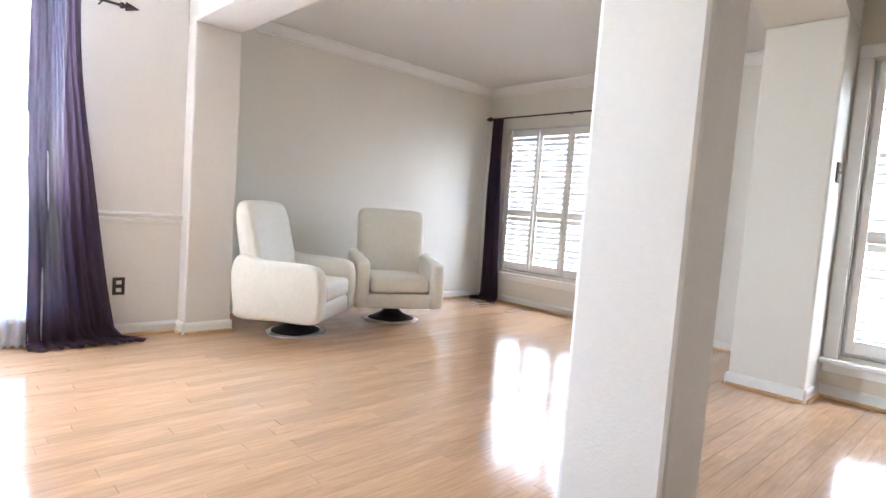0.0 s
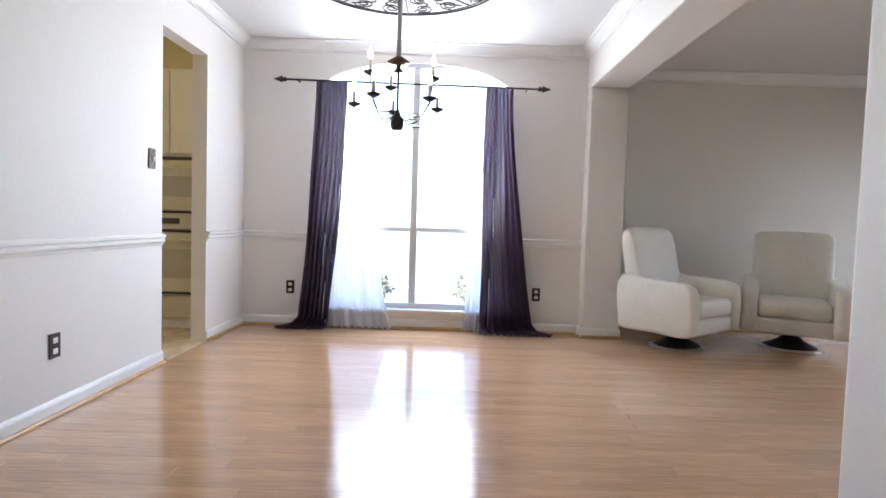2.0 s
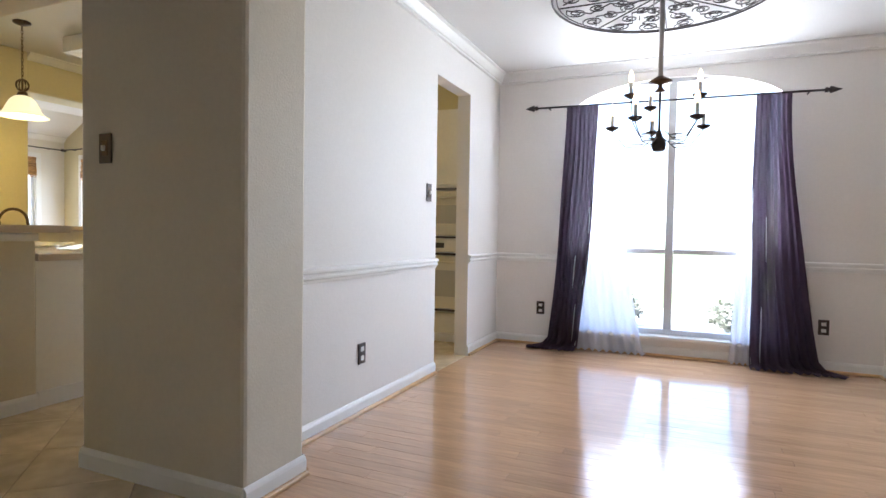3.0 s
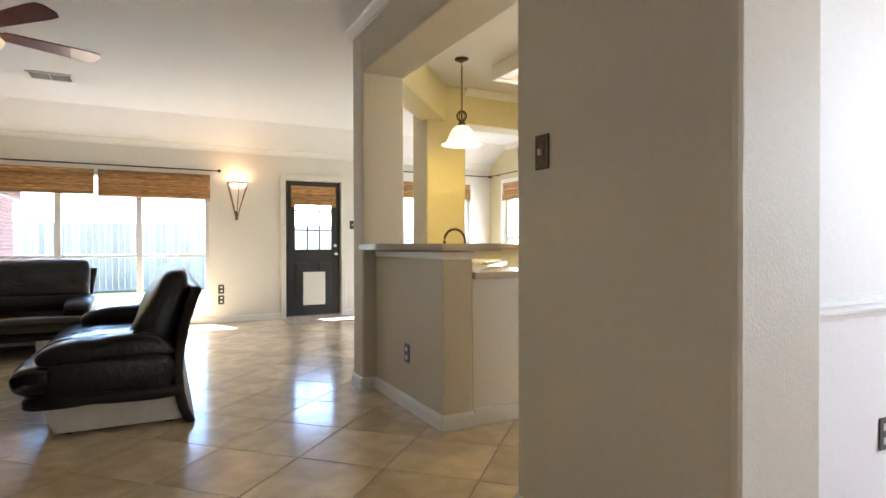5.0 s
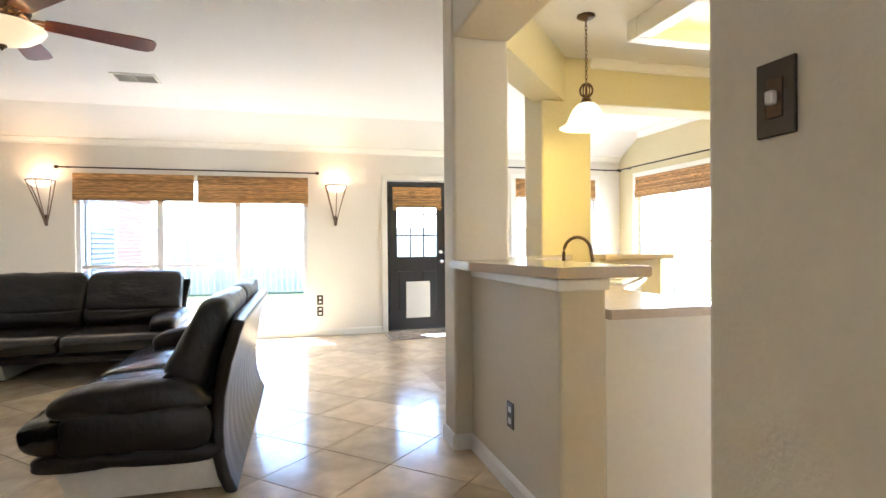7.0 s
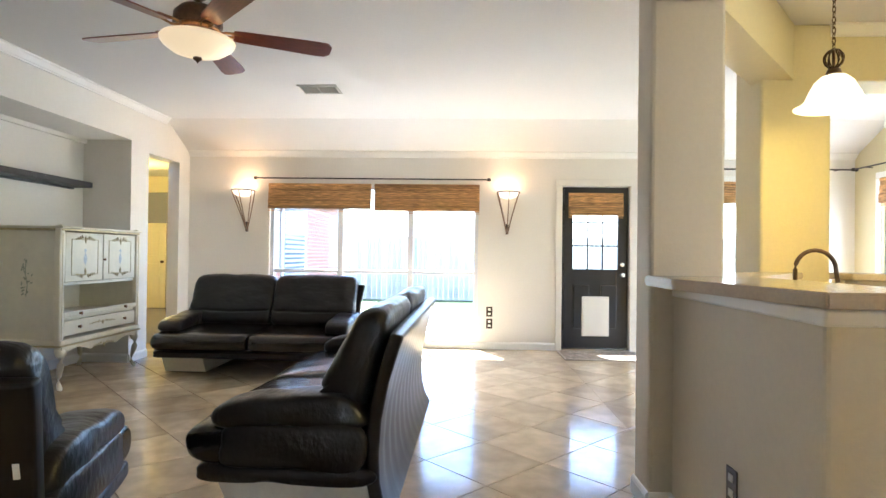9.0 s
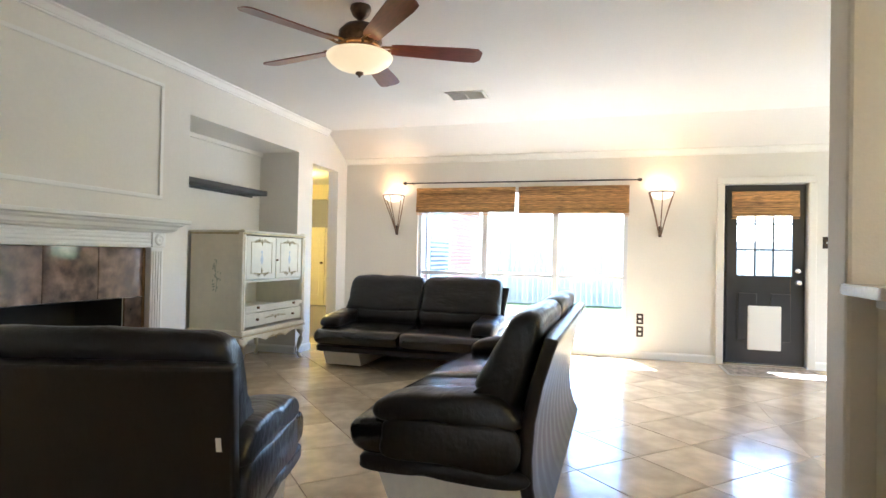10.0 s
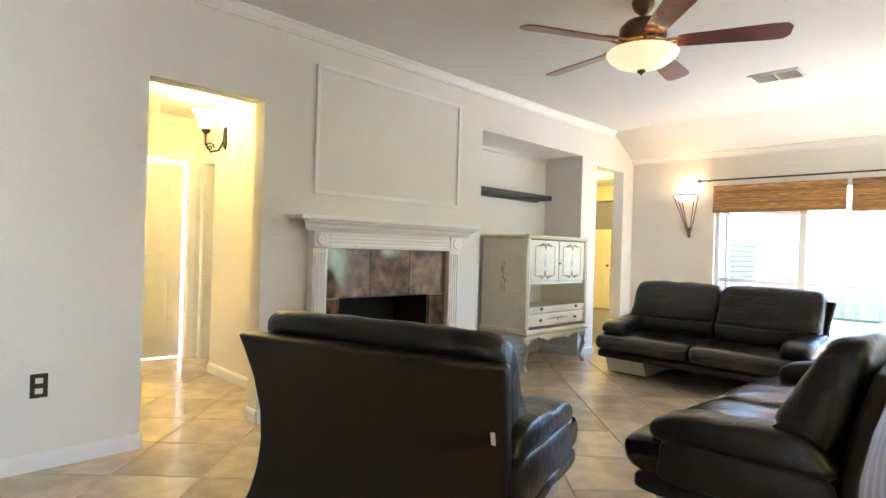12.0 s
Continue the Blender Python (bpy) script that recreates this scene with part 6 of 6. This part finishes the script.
def lay_strips(x0, x1, y0, y1, width, parts_x, parent):
    """Oak strips along y with staggered ends; those of the stretch parts_x are objects, the rest one mesh."""
    rng = random.Random(9)
    meshes = {}
    rest = bmesh.new()
    k = 0
    x = x0
    count = 0
    while x < x1 - 0.01:
        w = min(width, x1 - x) - 0.0012
        y = y0 - rng.uniform(0, 1.1)
        while y < y1:
            L = rng.choice((0.7, 0.95, 1.2, 1.45))
            a, e = max(y, y0), min(y + L, y1)
            y += L
            if e - a < 0.03:
                continue
            ln = e - a - 0.0012
            if parts_x[0] <= x < parts_x[1] and count < 300:
                key = (round(w, 4), round(ln, 3))
                if key not in meshes:
                    b, _ = poly_slab([(0, 0), (w, 0), (w, ln), (0, ln)], -0.006, 0.0, 0.0004)
                    ob = part("strip", b, OAK, parent, m=pose(x + w / 2, a + ln / 2, 0))
                    meshes[key] = ob.data
                else:
                    ob = new("strip", meshes[key])
                    ob.parent, ob.matrix_basis = parent, pose(x + w / 2, a + ln / 2, rng.uniform(-0.0003, 0.0002))
                count += 1
            else:
                dz = rng.uniform(-0.0003, 0.0002)
                v = [rest.verts.new(p) for p in ((x, a, -0.006), (x + w, a, -0.006), (x + w, a + ln, -0.006), (x, a + ln, -0.006), (x, a, dz), (x + w, a, dz), (x + w, a + ln, dz), (x, a + ln, dz))]
                for f in ((4, 5, 6, 7), (0, 1, 5, 4), (1, 2, 6, 5), (2, 3, 7, 6), (3, 0, 4, 7)):
                    rest.faces.new([v[i] for i in f])
        x += width
    if rest.verts:
        tagged(part("strips", rest, OAK_REST, parent), kind="stuff")
    else:
        rest.free()


OAK_REST = OAK.copy()
OAK_REST.name = "oak strip joined"
for node in OAK_REST.node_tree.nodes:
    if node.type == "OBJECT_INFO":
        geo = OAK_REST.node_tree.nodes.new("ShaderNodeNewGeometry")
        for link in list(node.outputs["Random"].links):
            OAK_REST.node_tree.links.new(geo.outputs["Random Per Island"], link.to_socket)
        break
lay_tiles(floor_tile_w, [(-3.29, -1.5, 0.2, 0.79)], 0.478, TILE_AT)
lay_strips(-1.50, 1.4055, -6.10, 0.788, 0.083, (9, 9), floor_wood)
lay_strips(1.4055, 5.20, -6.10, 1.018, 0.083, (1.4, 4.8), floor_wood)
